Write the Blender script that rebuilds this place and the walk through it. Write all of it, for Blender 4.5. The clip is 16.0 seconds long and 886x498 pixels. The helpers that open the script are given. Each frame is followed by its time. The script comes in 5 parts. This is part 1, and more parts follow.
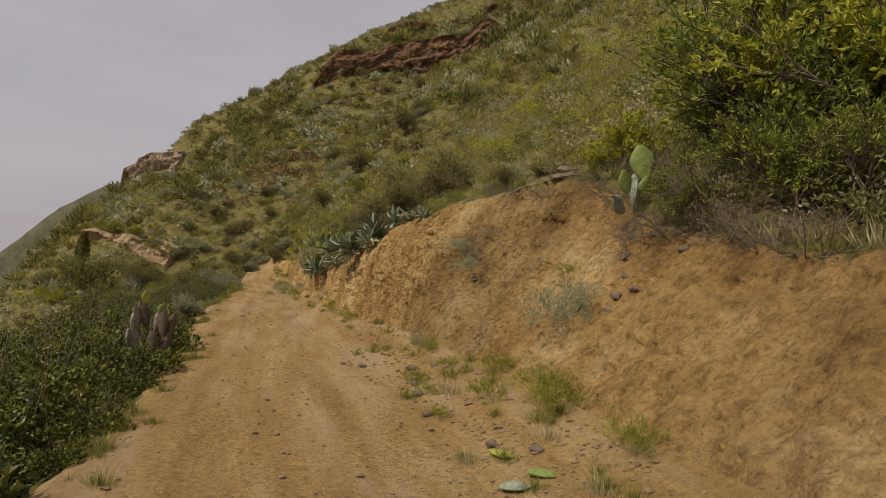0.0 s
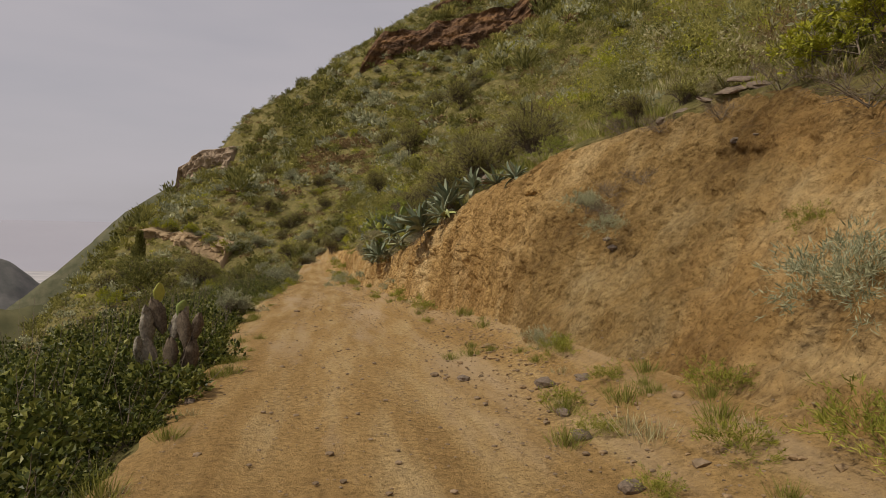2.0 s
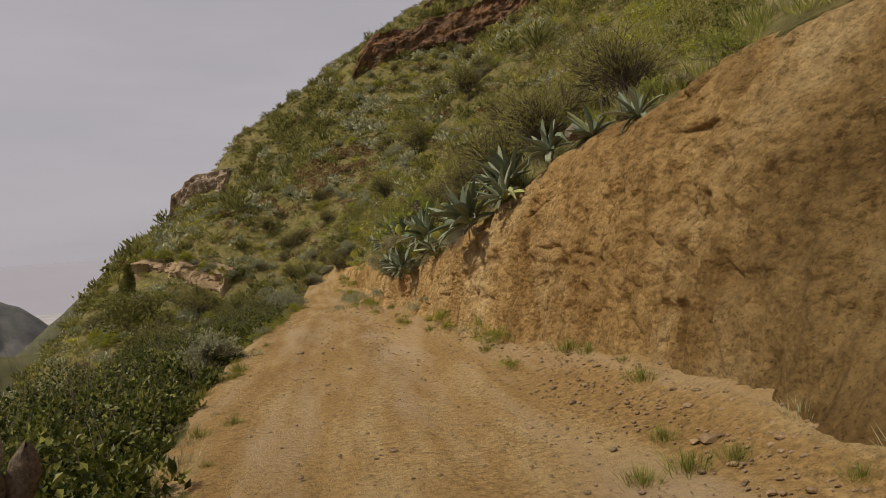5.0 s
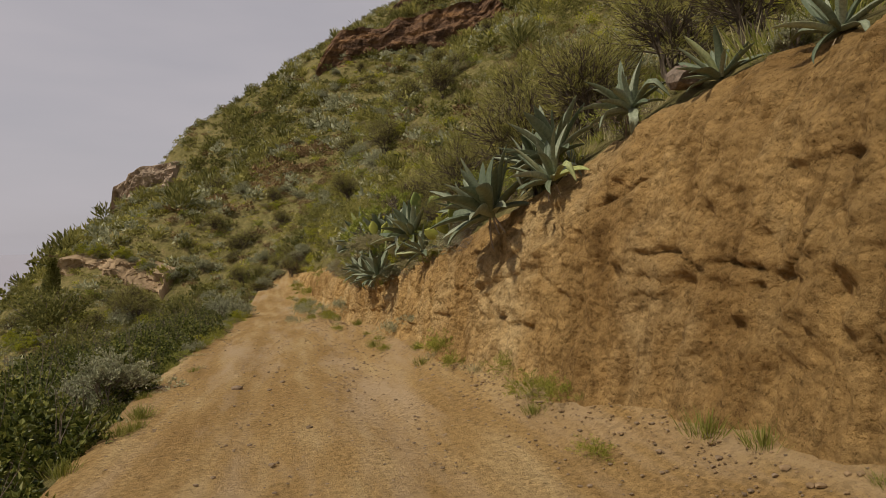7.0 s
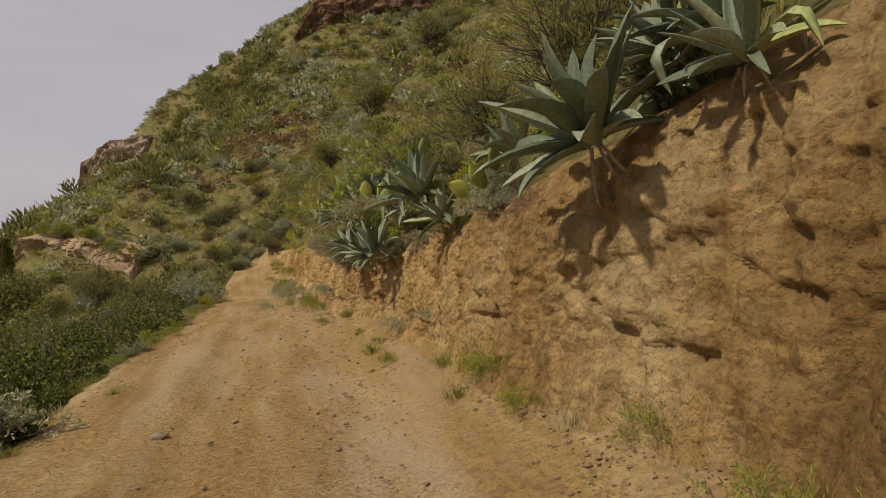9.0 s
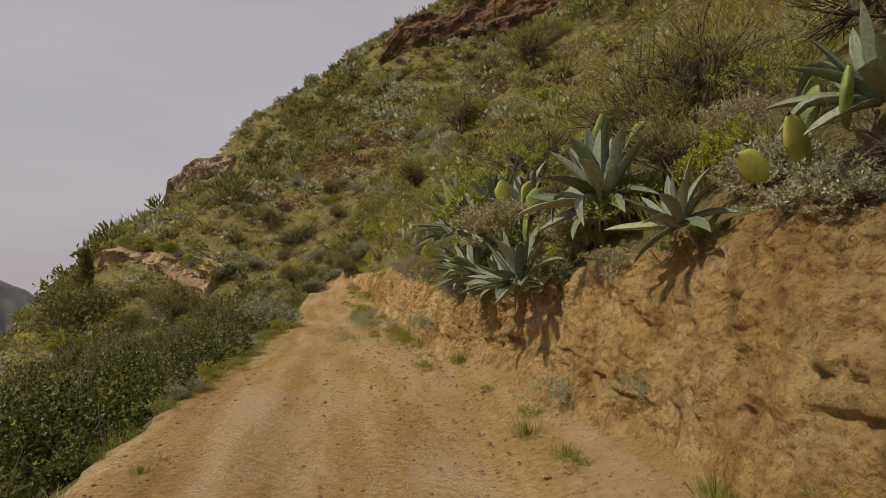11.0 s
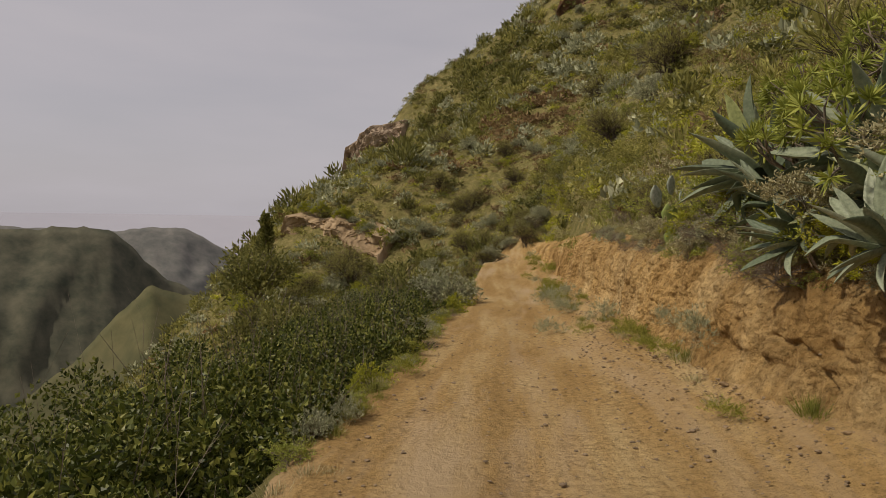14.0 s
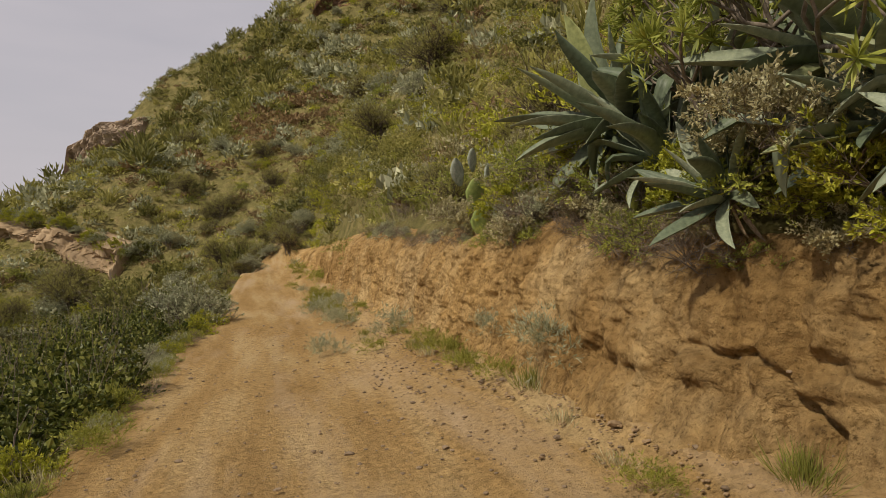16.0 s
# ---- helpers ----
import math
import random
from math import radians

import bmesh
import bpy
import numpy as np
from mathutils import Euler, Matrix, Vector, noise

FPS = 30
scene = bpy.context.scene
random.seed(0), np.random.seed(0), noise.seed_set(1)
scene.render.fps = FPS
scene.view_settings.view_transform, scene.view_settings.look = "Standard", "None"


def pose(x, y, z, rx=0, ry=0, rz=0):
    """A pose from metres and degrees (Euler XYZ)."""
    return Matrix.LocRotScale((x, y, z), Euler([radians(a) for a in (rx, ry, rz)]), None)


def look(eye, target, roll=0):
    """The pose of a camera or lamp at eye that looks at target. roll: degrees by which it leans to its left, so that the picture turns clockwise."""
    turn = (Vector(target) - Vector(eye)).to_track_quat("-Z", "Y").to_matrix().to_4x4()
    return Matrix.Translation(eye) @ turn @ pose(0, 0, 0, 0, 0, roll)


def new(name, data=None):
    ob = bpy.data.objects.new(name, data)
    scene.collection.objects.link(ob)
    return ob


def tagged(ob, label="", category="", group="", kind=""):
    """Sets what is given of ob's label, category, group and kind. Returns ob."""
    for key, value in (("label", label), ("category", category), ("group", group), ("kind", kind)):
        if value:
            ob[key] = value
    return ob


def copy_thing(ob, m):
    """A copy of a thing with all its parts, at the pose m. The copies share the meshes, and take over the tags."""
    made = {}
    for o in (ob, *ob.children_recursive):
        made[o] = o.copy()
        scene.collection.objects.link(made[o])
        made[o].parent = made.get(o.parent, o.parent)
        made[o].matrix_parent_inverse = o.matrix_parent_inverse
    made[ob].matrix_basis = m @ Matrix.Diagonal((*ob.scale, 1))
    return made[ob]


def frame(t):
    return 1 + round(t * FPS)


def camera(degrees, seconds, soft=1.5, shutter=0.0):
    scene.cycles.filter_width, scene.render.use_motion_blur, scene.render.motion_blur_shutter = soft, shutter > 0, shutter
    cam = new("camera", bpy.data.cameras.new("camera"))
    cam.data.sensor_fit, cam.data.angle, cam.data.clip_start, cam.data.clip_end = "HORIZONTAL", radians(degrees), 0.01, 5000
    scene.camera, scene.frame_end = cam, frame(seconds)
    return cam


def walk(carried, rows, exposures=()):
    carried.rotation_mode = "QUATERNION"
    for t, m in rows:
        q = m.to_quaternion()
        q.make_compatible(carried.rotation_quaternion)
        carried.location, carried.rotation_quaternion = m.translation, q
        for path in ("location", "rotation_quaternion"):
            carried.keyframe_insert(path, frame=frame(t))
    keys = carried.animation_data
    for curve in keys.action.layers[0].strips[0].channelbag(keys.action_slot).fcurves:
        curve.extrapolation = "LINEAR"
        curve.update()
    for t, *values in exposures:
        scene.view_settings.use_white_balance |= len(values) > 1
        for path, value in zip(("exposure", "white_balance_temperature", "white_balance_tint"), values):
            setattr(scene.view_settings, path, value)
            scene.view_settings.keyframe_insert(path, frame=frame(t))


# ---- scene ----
cam = camera(70, 16.0, soft=0.8)
PATH = [
    (0, (0.461, -2.152, 1.846), (0.977, -0.220, 1.808), 4.7),
    (0.5, (0.608, -1.390, 1.687), (1.174, 0.528, 1.698), -2.6),
    (1, (0.521, -0.484, 1.611), (0.969, 1.464, 1.561), 3.6),
    (1.5, (0.553, 0.376, 1.473), (0.984, 2.328, 1.428), -2.4),
    (2, (0.479, 1.218, 1.402), (0.833, 3.185, 1.313), 1.7),
    (2.5, (0.470, 2.066, 1.318), (0.835, 4.031, 1.248), -3.1),
    (3, (0.417, 2.930, 1.261), (0.633, 4.916, 1.163), 0.5),
    (3.5, (0.463, 3.661, 1.193), (0.880, 5.613, 1.061), -4.0),
    (3.7, (0.464, 3.984, 1.208), (0.709, 5.966, 1.099), -3.7),
    (5.8, (0.335, 7.327, 1.032), (0.724, 9.288, 0.985), -2.8),
    (6, (0.300, 7.656, 1.043), (0.619, 9.628, 0.946), -0.0),
    (6.5, (0.293, 8.502, 1.035), (0.730, 10.453, 0.987), 2.7),
    (7, (0.361, 9.327, 0.910), (0.839, 11.268, 0.879), -0.5),
    (7.5, (0.372, 10.128, 0.944), (0.866, 12.065, 0.888), 2.8),
    (8, (0.490, 10.868, 0.823), (1.019, 12.796, 0.781), -1.2),
    (8.5, (0.521, 11.771, 0.860), (0.959, 13.716, 0.709), 2.5),
    (9, (0.658, 12.638, 0.742), (1.181, 14.566, 0.634), -1.2),
    (9.5, (0.558, 13.321, 0.729), (0.906, 15.288, 0.637), 2.0),
    (10, (0.556, 14.159, 0.659), (0.943, 16.121, 0.628), 1.2),
    (10.2, (0.547, 14.486, 0.650), (0.916, 16.451, 0.637), 2.3),
    (12.3, (-0.094, 17.267, 0.375), (0.108, 19.257, 0.349), -1.6),
    (12.5, (-0.118, 17.584, 0.382), (0.105, 19.568, 0.263), 0.3),
    (13, (-0.182, 18.320, 0.379), (-0.104, 20.316, 0.270), 2.8),
    (13.5, (-0.133, 18.888, 0.416), (-0.360, 20.870, 0.278), 0.1),
    (14, (-0.237, 19.391, 0.345), (-0.445, 21.376, 0.221), 1.2),
    (14.5, (-0.300, 20.040, 0.219), (-0.420, 22.035, 0.164), -1.7),
    (15, (-0.406, 20.730, 0.135), (-0.218, 22.720, 0.080), 1.6),
    (15.5, (-0.297, 21.382, 0.066), (0.149, 23.332, 0.055), -2.0),
    (16, (-0.216, 21.966, -0.003), (0.310, 23.894, -0.084), 0.4),
]
walk(cam, [(t, look(eye, target, roll)) for t, eye, target, roll in PATH], exposures=((0.0, -0.76, 6900, 10), (6.0, -0.78, 6900, 10), (9.0, -0.68, 6900, 10), (12.5, -0.74, 6900, 10), (15.0, -0.74, 6900, 10), (16.0, -0.54, 6900, 10)))

# ---- light: a veiled bright sky and a soft high sun from the valley side ----
SUN_FROM = Vector((-0.80, -0.32, 0.98)).normalized()
world = bpy.data.worlds.new("sky")
scene.world = world
world.use_nodes = True
wn, wl = world.node_tree.nodes, world.node_tree.links
sky = wn.new("ShaderNodeTexSky")
sky.sky_type = "NISHITA"
sky.sun_disc = False
sky.sun_elevation = math.asin(SUN_FROM.z)
sky.sun_rotation = math.atan2(SUN_FROM.x, SUN_FROM.y)
sky.air_density, sky.dust_density, sky.altitude = 1.0, 3.0, 600
coord = wn.new("ShaderNodeTexCoord")
stretch = wn.new("ShaderNodeMapping")
stretch.inputs["Scale"].default_value = (1.5, 1.5, 6.0)
veil = wn.new("ShaderNodeTexNoise")
veil.inputs["Scale"].default_value, veil.inputs["Detail"].default_value = 1.6, 4
ramp = wn.new("ShaderNodeMapRange")
ramp.inputs["From Min"].default_value, ramp.inputs["From Max"].default_value = 0.3, 0.7
ramp.inputs["To Min"].default_value, ramp.inputs["To Max"].default_value = 0.78, 0.96
cloud = wn.new("ShaderNodeMix")
cloud.data_type = "RGBA"
cloud.inputs["B"].default_value = (7.7, 7.45, 8.3, 1)
wl.new(coord.outputs["Generated"], stretch.inputs[0])
wl.new(stretch.outputs[0], veil.inputs["Vector"])
wl.new(veil.outputs["Fac"], ramp.inputs["Value"])
wl.new(ramp.outputs[0], cloud.inputs["Factor"])
wl.new(sky.outputs[0], cloud.inputs["A"])
wl.new(cloud.outputs["Result"], wn["Background"].inputs[0])
wn["Background"].inputs[1].default_value = 0.1
sun = new("sun", bpy.data.lights.new("sun", "SUN"))
sun.data.energy, sun.data.angle, sun.data.color = 5.0, radians(2.5), (1.0, 0.93, 0.82)
sun.matrix_world = look(SUN_FROM * 50, (0, 0, 0))

# ---- numbers of the place ----
rng = np.random.default_rng(7)


def lattice(ix, iy, iz):
    h = (ix * 374761393 + iy * 668265263 + iz * 2147483647) & 0xFFFFFFFF
    h = ((h ^ (h >> 13)) * 1274126177) & 0xFFFFFFFF
    return ((h ^ (h >> 16)) & 0xFFFF) / 65535.0


def vnoise(x, y, z=0.0):
    """Smooth value noise from 0 to 1."""
    x, y, z = np.broadcast_arrays(np.asarray(x, float), np.asarray(y, float), np.asarray(z, float))
    ix, iy, iz = (np.floor(v).astype(np.int64) for v in (x, y, z))
    fx, fy, fz = x - ix, y - iy, z - iz
    fx, fy, fz = (f * f * (3 - 2 * f) for f in (fx, fy, fz))
    out = 0
    for a in (0, 1):
        for b in (0, 1):
            for c in (0, 1):
                w = (fx if a else 1 - fx) * (fy if b else 1 - fy) * (fz if c else 1 - fz)
                out = out + w * lattice(ix + a, iy + b, iz + c)
    return out


def fbm(x, y, z=0.0, octaves=4):
    total, amp, norm = 0, 1.0, 0.0
    for k in range(octaves):
        total = total + amp * (vnoise(np.asarray(x) * 2**k + 17 * k, np.asarray(y) * 2**k - 31 * k, np.asarray(z) * 2**k) - 0.5)
        norm += amp
        amp *= 0.5
    return total / norm


def curve_of(points, wander=0.0):
    """A value along the track, by y, read from a fine table."""
    ys = np.arange(-80, 80, 0.04)
    vs = np.interp(ys, [p[0] for p in points], [p[1] for p in points]) + wander * fbm(ys / 1.1, 0.7, 0.3, 3)
    return lambda y: np.interp(y, ys, vs)


road_left = curve_of(((-20, -0.8), (8, -0.85), (13, -1.0), (16, -1.35), (22, -1.6), (28, -1.6), (45, -1.6), (52, -1.75), (60, -2.2)), 0.35)
bank_foot = curve_of(((-20, 3.4), (3, 3.45), (8, 3.25), (12.5, 3.2), (14.5, 2.85), (15.6, 2.65), (17.4, 2.4), (20, 2.35), (23, 2.3), (25, 1.95), (26.5, 1.75), (30, 1.75), (35, 1.85), (45, 1.7), (52, 1.3), (60, 0.6)), 0.3)
lip_x = curve_of(((-20, 5.2), (2.5, 5.15), (5, 5.2), (8.4, 5.3), (10, 4.8), (11.2, 4.1), (12.5, 3.9), (14.5, 3.75), (16, 3.2), (17.5, 3.0), (19, 2.9), (20.5, 2.6), (21.6, 2.5), (24, 2.3), (26, 2.2), (30, 2.15), (36, 2.3), (45, 2.6), (52, 2.3), (60, 1.8)), 0.3)
lip_z = curve_of(((-20, 3.2), (2.5, 1.95), (5, 2.2), (6.5, 2.7), (8.4, 3.1), (10, 2.8), (12.5, 2.25), (14.5, 2.15), (16, 1.45), (17.5, 1.1), (19, 0.85), (20.5, 0.5), (21.6, 0.25), (24, 0.0), (26, 0.0), (30, -0.15), (36, -0.1), (45, -0.5), (52, -1.1), (60, -1.6)), 0.3)


def road_z(x, y):
    y = np.asarray(y)
    return -0.0608 * y + 0.055 * np.asarray(x) + 0.0033 * np.clip(y - 36, 0, 12) ** 2 + 0.079 * np.clip(y - 48, 0, None)


# The far hillside, as a thin plate over a few of its heights.
FACE = ((-19, 72, -0.5), (-9.7, 67.5, -1.6), (-9.5, 70, 1.5), (1.2, 55, 0.7), (6.0, 91, 23.7), (6.5, 53, 7.8), (19.7, 88, 25.9), (13.7, 72, 15.5), (19.3, 52, 18.6), (-5.3, 80, 7.0), (-12.3, 92, 5.6), (-17.8, 103, 7.2))
RIDGE = ((-20.7, 106, 7.4), (-13.9, 101, 15.4), (-7.3, 104, 20.8), (-0.4, 105, 25.9), (6.7, 106, 31.2), (14.1, 107, 36.4), (30, 108, 45.5))
EDGE = ((2.2, 38, -0.1), (8, 38, 4.3), (20, 38, 13.5), (40, 38, 28), (40, 60, 33), (60, 80, 52), (60, 38, 42), (-4, 40, -4.0), (-12, 42, -10), (-30, 44, -25), (-14, 56, -6.5), (-26, 62, -12), (-19.6, 98, 5.6), (-20.3, 90, 2.5), (-20.5, 82, 0.1), (-31, 84, -12), (-34, 104, -8), (-30, 70, -13), (-48, 95, -32), (-70, 110, -48), (-70, 60, -45), (-0.2, 52, -2.4), (-0.8, 58, -2.2), (-26, 106, 1.5))
RIDGE = tuple((x, y, z - 1.3) for x, y, z in RIDGE)
CTRL = np.array(FACE + RIDGE + EDGE + tuple((x - 4, y + 22, z - 20) for x, y, z in RIDGE))


def plate_kernel(r2):
    return np.where(r2 > 0, r2 * np.log(r2 + 1e-9), 0.0)


def plate(points):
    n = len(points)
    p = np.c_[np.ones(n), points[:, :2]]
    k = plate_kernel(((points[:, None, :2] - points[None, :, :2]) ** 2).sum(-1)) + np.eye(n) * 0.4
    sol = np.linalg.solve(np.block([[k, p], [p.T, np.zeros((3, 3))]]), np.r_[points[:, 2], 0, 0, 0])
    return sol[:n], sol[n:]


PLATE_W, PLATE_A = plate(CTRL)


def far_z(x, y):
    x, y = np.broadcast_arrays(np.asarray(x, float), np.asarray(y, float))
    flat = np.c_[x.ravel(), y.ravel()]
    out = np.empty(len(flat))
    for i in range(0, len(flat), 20000):
        q = flat[i : i + 20000]
        out[i : i + 20000] = plate_kernel(((q[:, None] - CTRL[None, :, :2]) ** 2).sum(-1)) @ PLATE_W + PLATE_A[0] + q @ PLATE_A[1:]
    out = out.reshape(x.shape)
    return out + 1.6 * fbm(x / 9, y / 9, 3.3, 3) + 0.5 * fbm(x / 2.2, y / 2.2, 8.1, 2)


def near_z(x, y):
    """Road, bank, upper slope and the drop below, without small relief."""
    x, y = np.broadcast_arrays(np.asarray(x, float), np.asarray(y, float))
    xl, xb, xt, zt = road_left(y), bank_foot(y), lip_x(y), lip_z(y)
    base = road_z(xb, y) + 0.34
    run = np.clip((x - xb) / np.maximum(xt - xb, 0.05), 0, 1)
    z = road_z(x, y) + 0.34 * np.clip(1 - (xb - x) / 1.5, 0, 1) ** 2
    z = np.where(x > xb, base + (zt - base) * run, z)
    d = x - xt
    z = np.where(d > 0, zt + np.interp(y, (15, 19), (0.0, 0.62)) * np.minimum(d, 0.9) + 0.62 * np.minimum(d, 4) + 0.78 * np.maximum(d - 4, 0) + 0.5 * fbm(x / 3, y / 3, 1.5, 3) * np.clip(d, 0, 1), z)
    e = xl - x
    drop = road_z(xl, y) - 0.35 * np.clip(e / 0.7, 0, 1) ** 1.5 - 0.72 * np.maximum(e - 0.5, 0) + 0.5 * fbm(x / 2.5, y / 2.5, 5.5, 3) * np.clip(e, 0, 1)
    return np.where(e > 0, drop, z)


def ground_z(x, y):
    x, y = np.broadcast_arrays(np.asarray(x, float), np.asarray(y, float))
    b = np.clip((y - 33) / 7.5, 0, 1)
    track = np.clip((2.6 - np.abs(x - 0.3)) / 0.8, 0, 1)
    b = b * (1 - track) + np.clip((y - 53) / 5, 0, 1) * track
    b = b * b * (3 - 2 * b)
    z = near_z(x, y)
    if (b > 0).any():
        z = z * (1 - b) + far_z(x, y) * b
    return z


def gz(x, y):
    return float(ground_z(np.array([x]), np.array([y]))[0])


# ---- materials ----
def material(name, rough=0.9):
    m = bpy.data.materials.new(name)
    m.use_nodes = True
    b = m.node_tree.nodes["Principled BSDF"]
    b.inputs["Roughness"].default_value = rough
    b.inputs["Specular IOR Level"].default_value = 0.25
    return m, m.node_tree.nodes, m.node_tree.links, b


def noise_node(n, l, scale, detail=5, rough=0.55, stretch=(1, 1, 1)):
    c = n.new("ShaderNodeTexCoord")
    mp = n.new("ShaderNodeMapping")
    mp.inputs["Scale"].default_value = stretch
    t = n.new("ShaderNodeTexNoise")
    t.inputs["Scale"].default_value, t.inputs["Detail"].default_value, t.inputs["Roughness"].default_value = scale, detail, rough
    l.new(c.outputs["Object"], mp.inputs[0])
    l.new(mp.outputs[0], t.inputs["Vector"])
    return t.outputs["Fac"]


def ramp_node(n, l, fac, stops):
    r = n.new("ShaderNodeValToRGB")
    while len(r.color_ramp.elements) < len(stops):
        r.color_ramp.elements.new(0.5)
    for e, (p, c) in zip(r.color_ramp.elements, stops):
        e.position, e.color = p, (*c, 1)
    l.new(fac, r.inputs[0])
    return r.outputs[0]


def mix_node(n, l, fac, a, b, mode="MIX"):
    m = n.new("ShaderNodeMix")
    m.data_type, m.blend_type = "RGBA", mode
    if isinstance(fac, float):
        m.inputs["Factor"].default_value = fac
    else:
        l.new(fac, m.inputs["Factor"])
    for k, v in (("A", a), ("B", b)):
        if isinstance(v, tuple):
            m.inputs[k].default_value = (*v, 1)
        else:
            l.new(v, m.inputs[k])
    return m.outputs["Result"]


def bump_node(n, l, b, fac, strength, distance):
    u = n.new("ShaderNodeBump")
    u.inputs["Strength"].default_value, u.inputs["Distance"].default_value = strength, distance
    l.new(fac, u.inputs["Height"])
    l.new(u.outputs[0], b.inputs["Normal"])


def soil(name, dark, mid, light, blotch, grain=14.0, stretch=(1, 1, 1), bump=0.03, dusty=None, streaks=False, gravel=False):
    """Earth in three tones, with broad stains and fine grit."""
    m, n, l, b = material(name, 0.95)
    b.inputs["Specular IOR Level"].default_value = 0.1
    broad = noise_node(n, l, blotch, 5, 0.6, stretch)
    fine = noise_node(n, l, grain, 6, 0.7)
    tone = ramp_node(n, l, broad, ((0.3, dark), (0.5, mid), (0.68, light)))
    grit = ramp_node(n, l, fine, ((0.3, (0.42, 0.4, 0.37)), (0.47, (0.92, 0.9, 0.88)), (0.66, (1.22, 1.2, 1.17))))
    col = mix_node(n, l, 0.75, tone, grit, "MULTIPLY")
    crumb = ramp_node(n, l, noise_node(n, l, grain * 4.5, 4, 0.7), ((0.34, (0.4, 0.38, 0.34)), (0.44, (1, 1, 1)), (0.6, (1, 1, 1)), (0.72, (1.35, 1.33, 1.3))))
    col = mix_node(n, l, 0.8, col, crumb, "MULTIPLY")
    if streaks:
        stain = ramp_node(n, l, noise_node(n, l, 0.28, 4, 0.6), ((0.4, (0.76, 0.72, 0.67)), (0.54, (1, 1, 1)), (0.7, (1.06, 1.05, 1.03))))
        col = mix_node(n, l, 0.9, col, stain, "MULTIPLY")
        wash = ramp_node(n, l, noise_node(n, l, 1.0, 5, 0.65, (7, 7, 0.8)), ((0.36, (0.6, 0.56, 0.5)), (0.5, (1, 1, 1)), (0.68, (1.14, 1.14, 1.12))))
        col = mix_node(n, l, 0.7, col, wash, "MULTIPLY")
        c = n.new("ShaderNodeTexCoord")
        sep = n.new("ShaderNodeSeparateXYZ")
        l.new(c.outputs["Object"], sep.inputs[0])
        wob = n.new("ShaderNodeMath")
        wob.operation = "MULTIPLY_ADD"
        wob.inputs[1].default_value = 3.0
        l.new(noise_node(n, l, 0.9, 5, 0.6, (1, 1, 0.5)), wob.inputs[0])
        l.new(sep.outputs["Y"], wob.inputs[2])
        rng_ = n.new("ShaderNodeMapRange")
        rng_.inputs["From Min"].default_value, rng_.inputs["From Max"].default_value = 0, 20
        l.new(wob.outputs[0], rng_.inputs["Value"])
        damp = ramp_node(n, l, rng_.outputs[0], ((0.40, (1, 1, 1)), (0.425, (0.66, 0.69, 0.7)), (0.56, (0.66, 0.69, 0.7)), (0.68, (1, 1, 1))))
        col = mix_node(n, l, 0.85, col, damp, "MULTIPLY")
    if dusty:
        patch = ramp_node(n, l, noise_node(n, l, 0.7, 5, 0.65, (1.5, 0.22, 1)), ((0.5, (0, 0, 0)), (0.66, (1, 1, 1))))
        col = mix_node(n, l, patch, col, dusty)
    if gravel:
        cell = n.new("ShaderNodeTexVoronoi")
        cell.inputs["Scale"].default_value = 34
        c = n.new("ShaderNodeTexCoord")
        l.new(c.outputs["Object"], cell.inputs["Vector"])
        chips = ramp_node(n, l, cell.outputs["Color"], ((0.2, (0.7, 0.68, 0.65)), (0.5, (1, 1, 1)), (0.85, (1.2, 1.19, 1.18))))
        spread = ramp_node(n, l, noise_node(n, l, 0.8, 5, 0.65, (1.6, 0.5, 1)), ((0.44, (0, 0, 0)), (0.6, (0.75, 0.75, 0.75))))
        col = mix_node(n, l, spread, col, mix_node(n, l, 1.0, col, chips, "MULTIPLY"))
    l.new(col, b.inputs["Base Color"])
    rough_ = n.new("ShaderNodeMath")
    rough_.operation = "MULTIPLY_ADD"
    rough_.inputs[1].default_value = 0.45
    l.new(noise_node(n, l, grain * 3.1, 7, 0.75), rough_.inputs[0])
    l.new(noise_node(n, l, grain * 0.8, 5, 0.6), rough_.inputs[2])
    clod = n.new("ShaderNodeTexVoronoi")
    clod.inputs["Scale"].default_value = grain * 1.7
    where_ = n.new("ShaderNodeTexCoord")
    l.new(where_.outputs["Object"], clod.inputs["Vector"])
    lumps = n.new("ShaderNodeMath")
    lumps.operation = "MULTIPLY_ADD"
    lumps.inputs[1].default_value = -0.4 if streaks else 0.0
    l.new(clod.outputs["Distance"], lumps.inputs[0])
    l.new(rough_.outputs[0], lumps.inputs[2])
    bump_node(n, l, b, lumps.outputs[0], 1.0, bump)
    return m


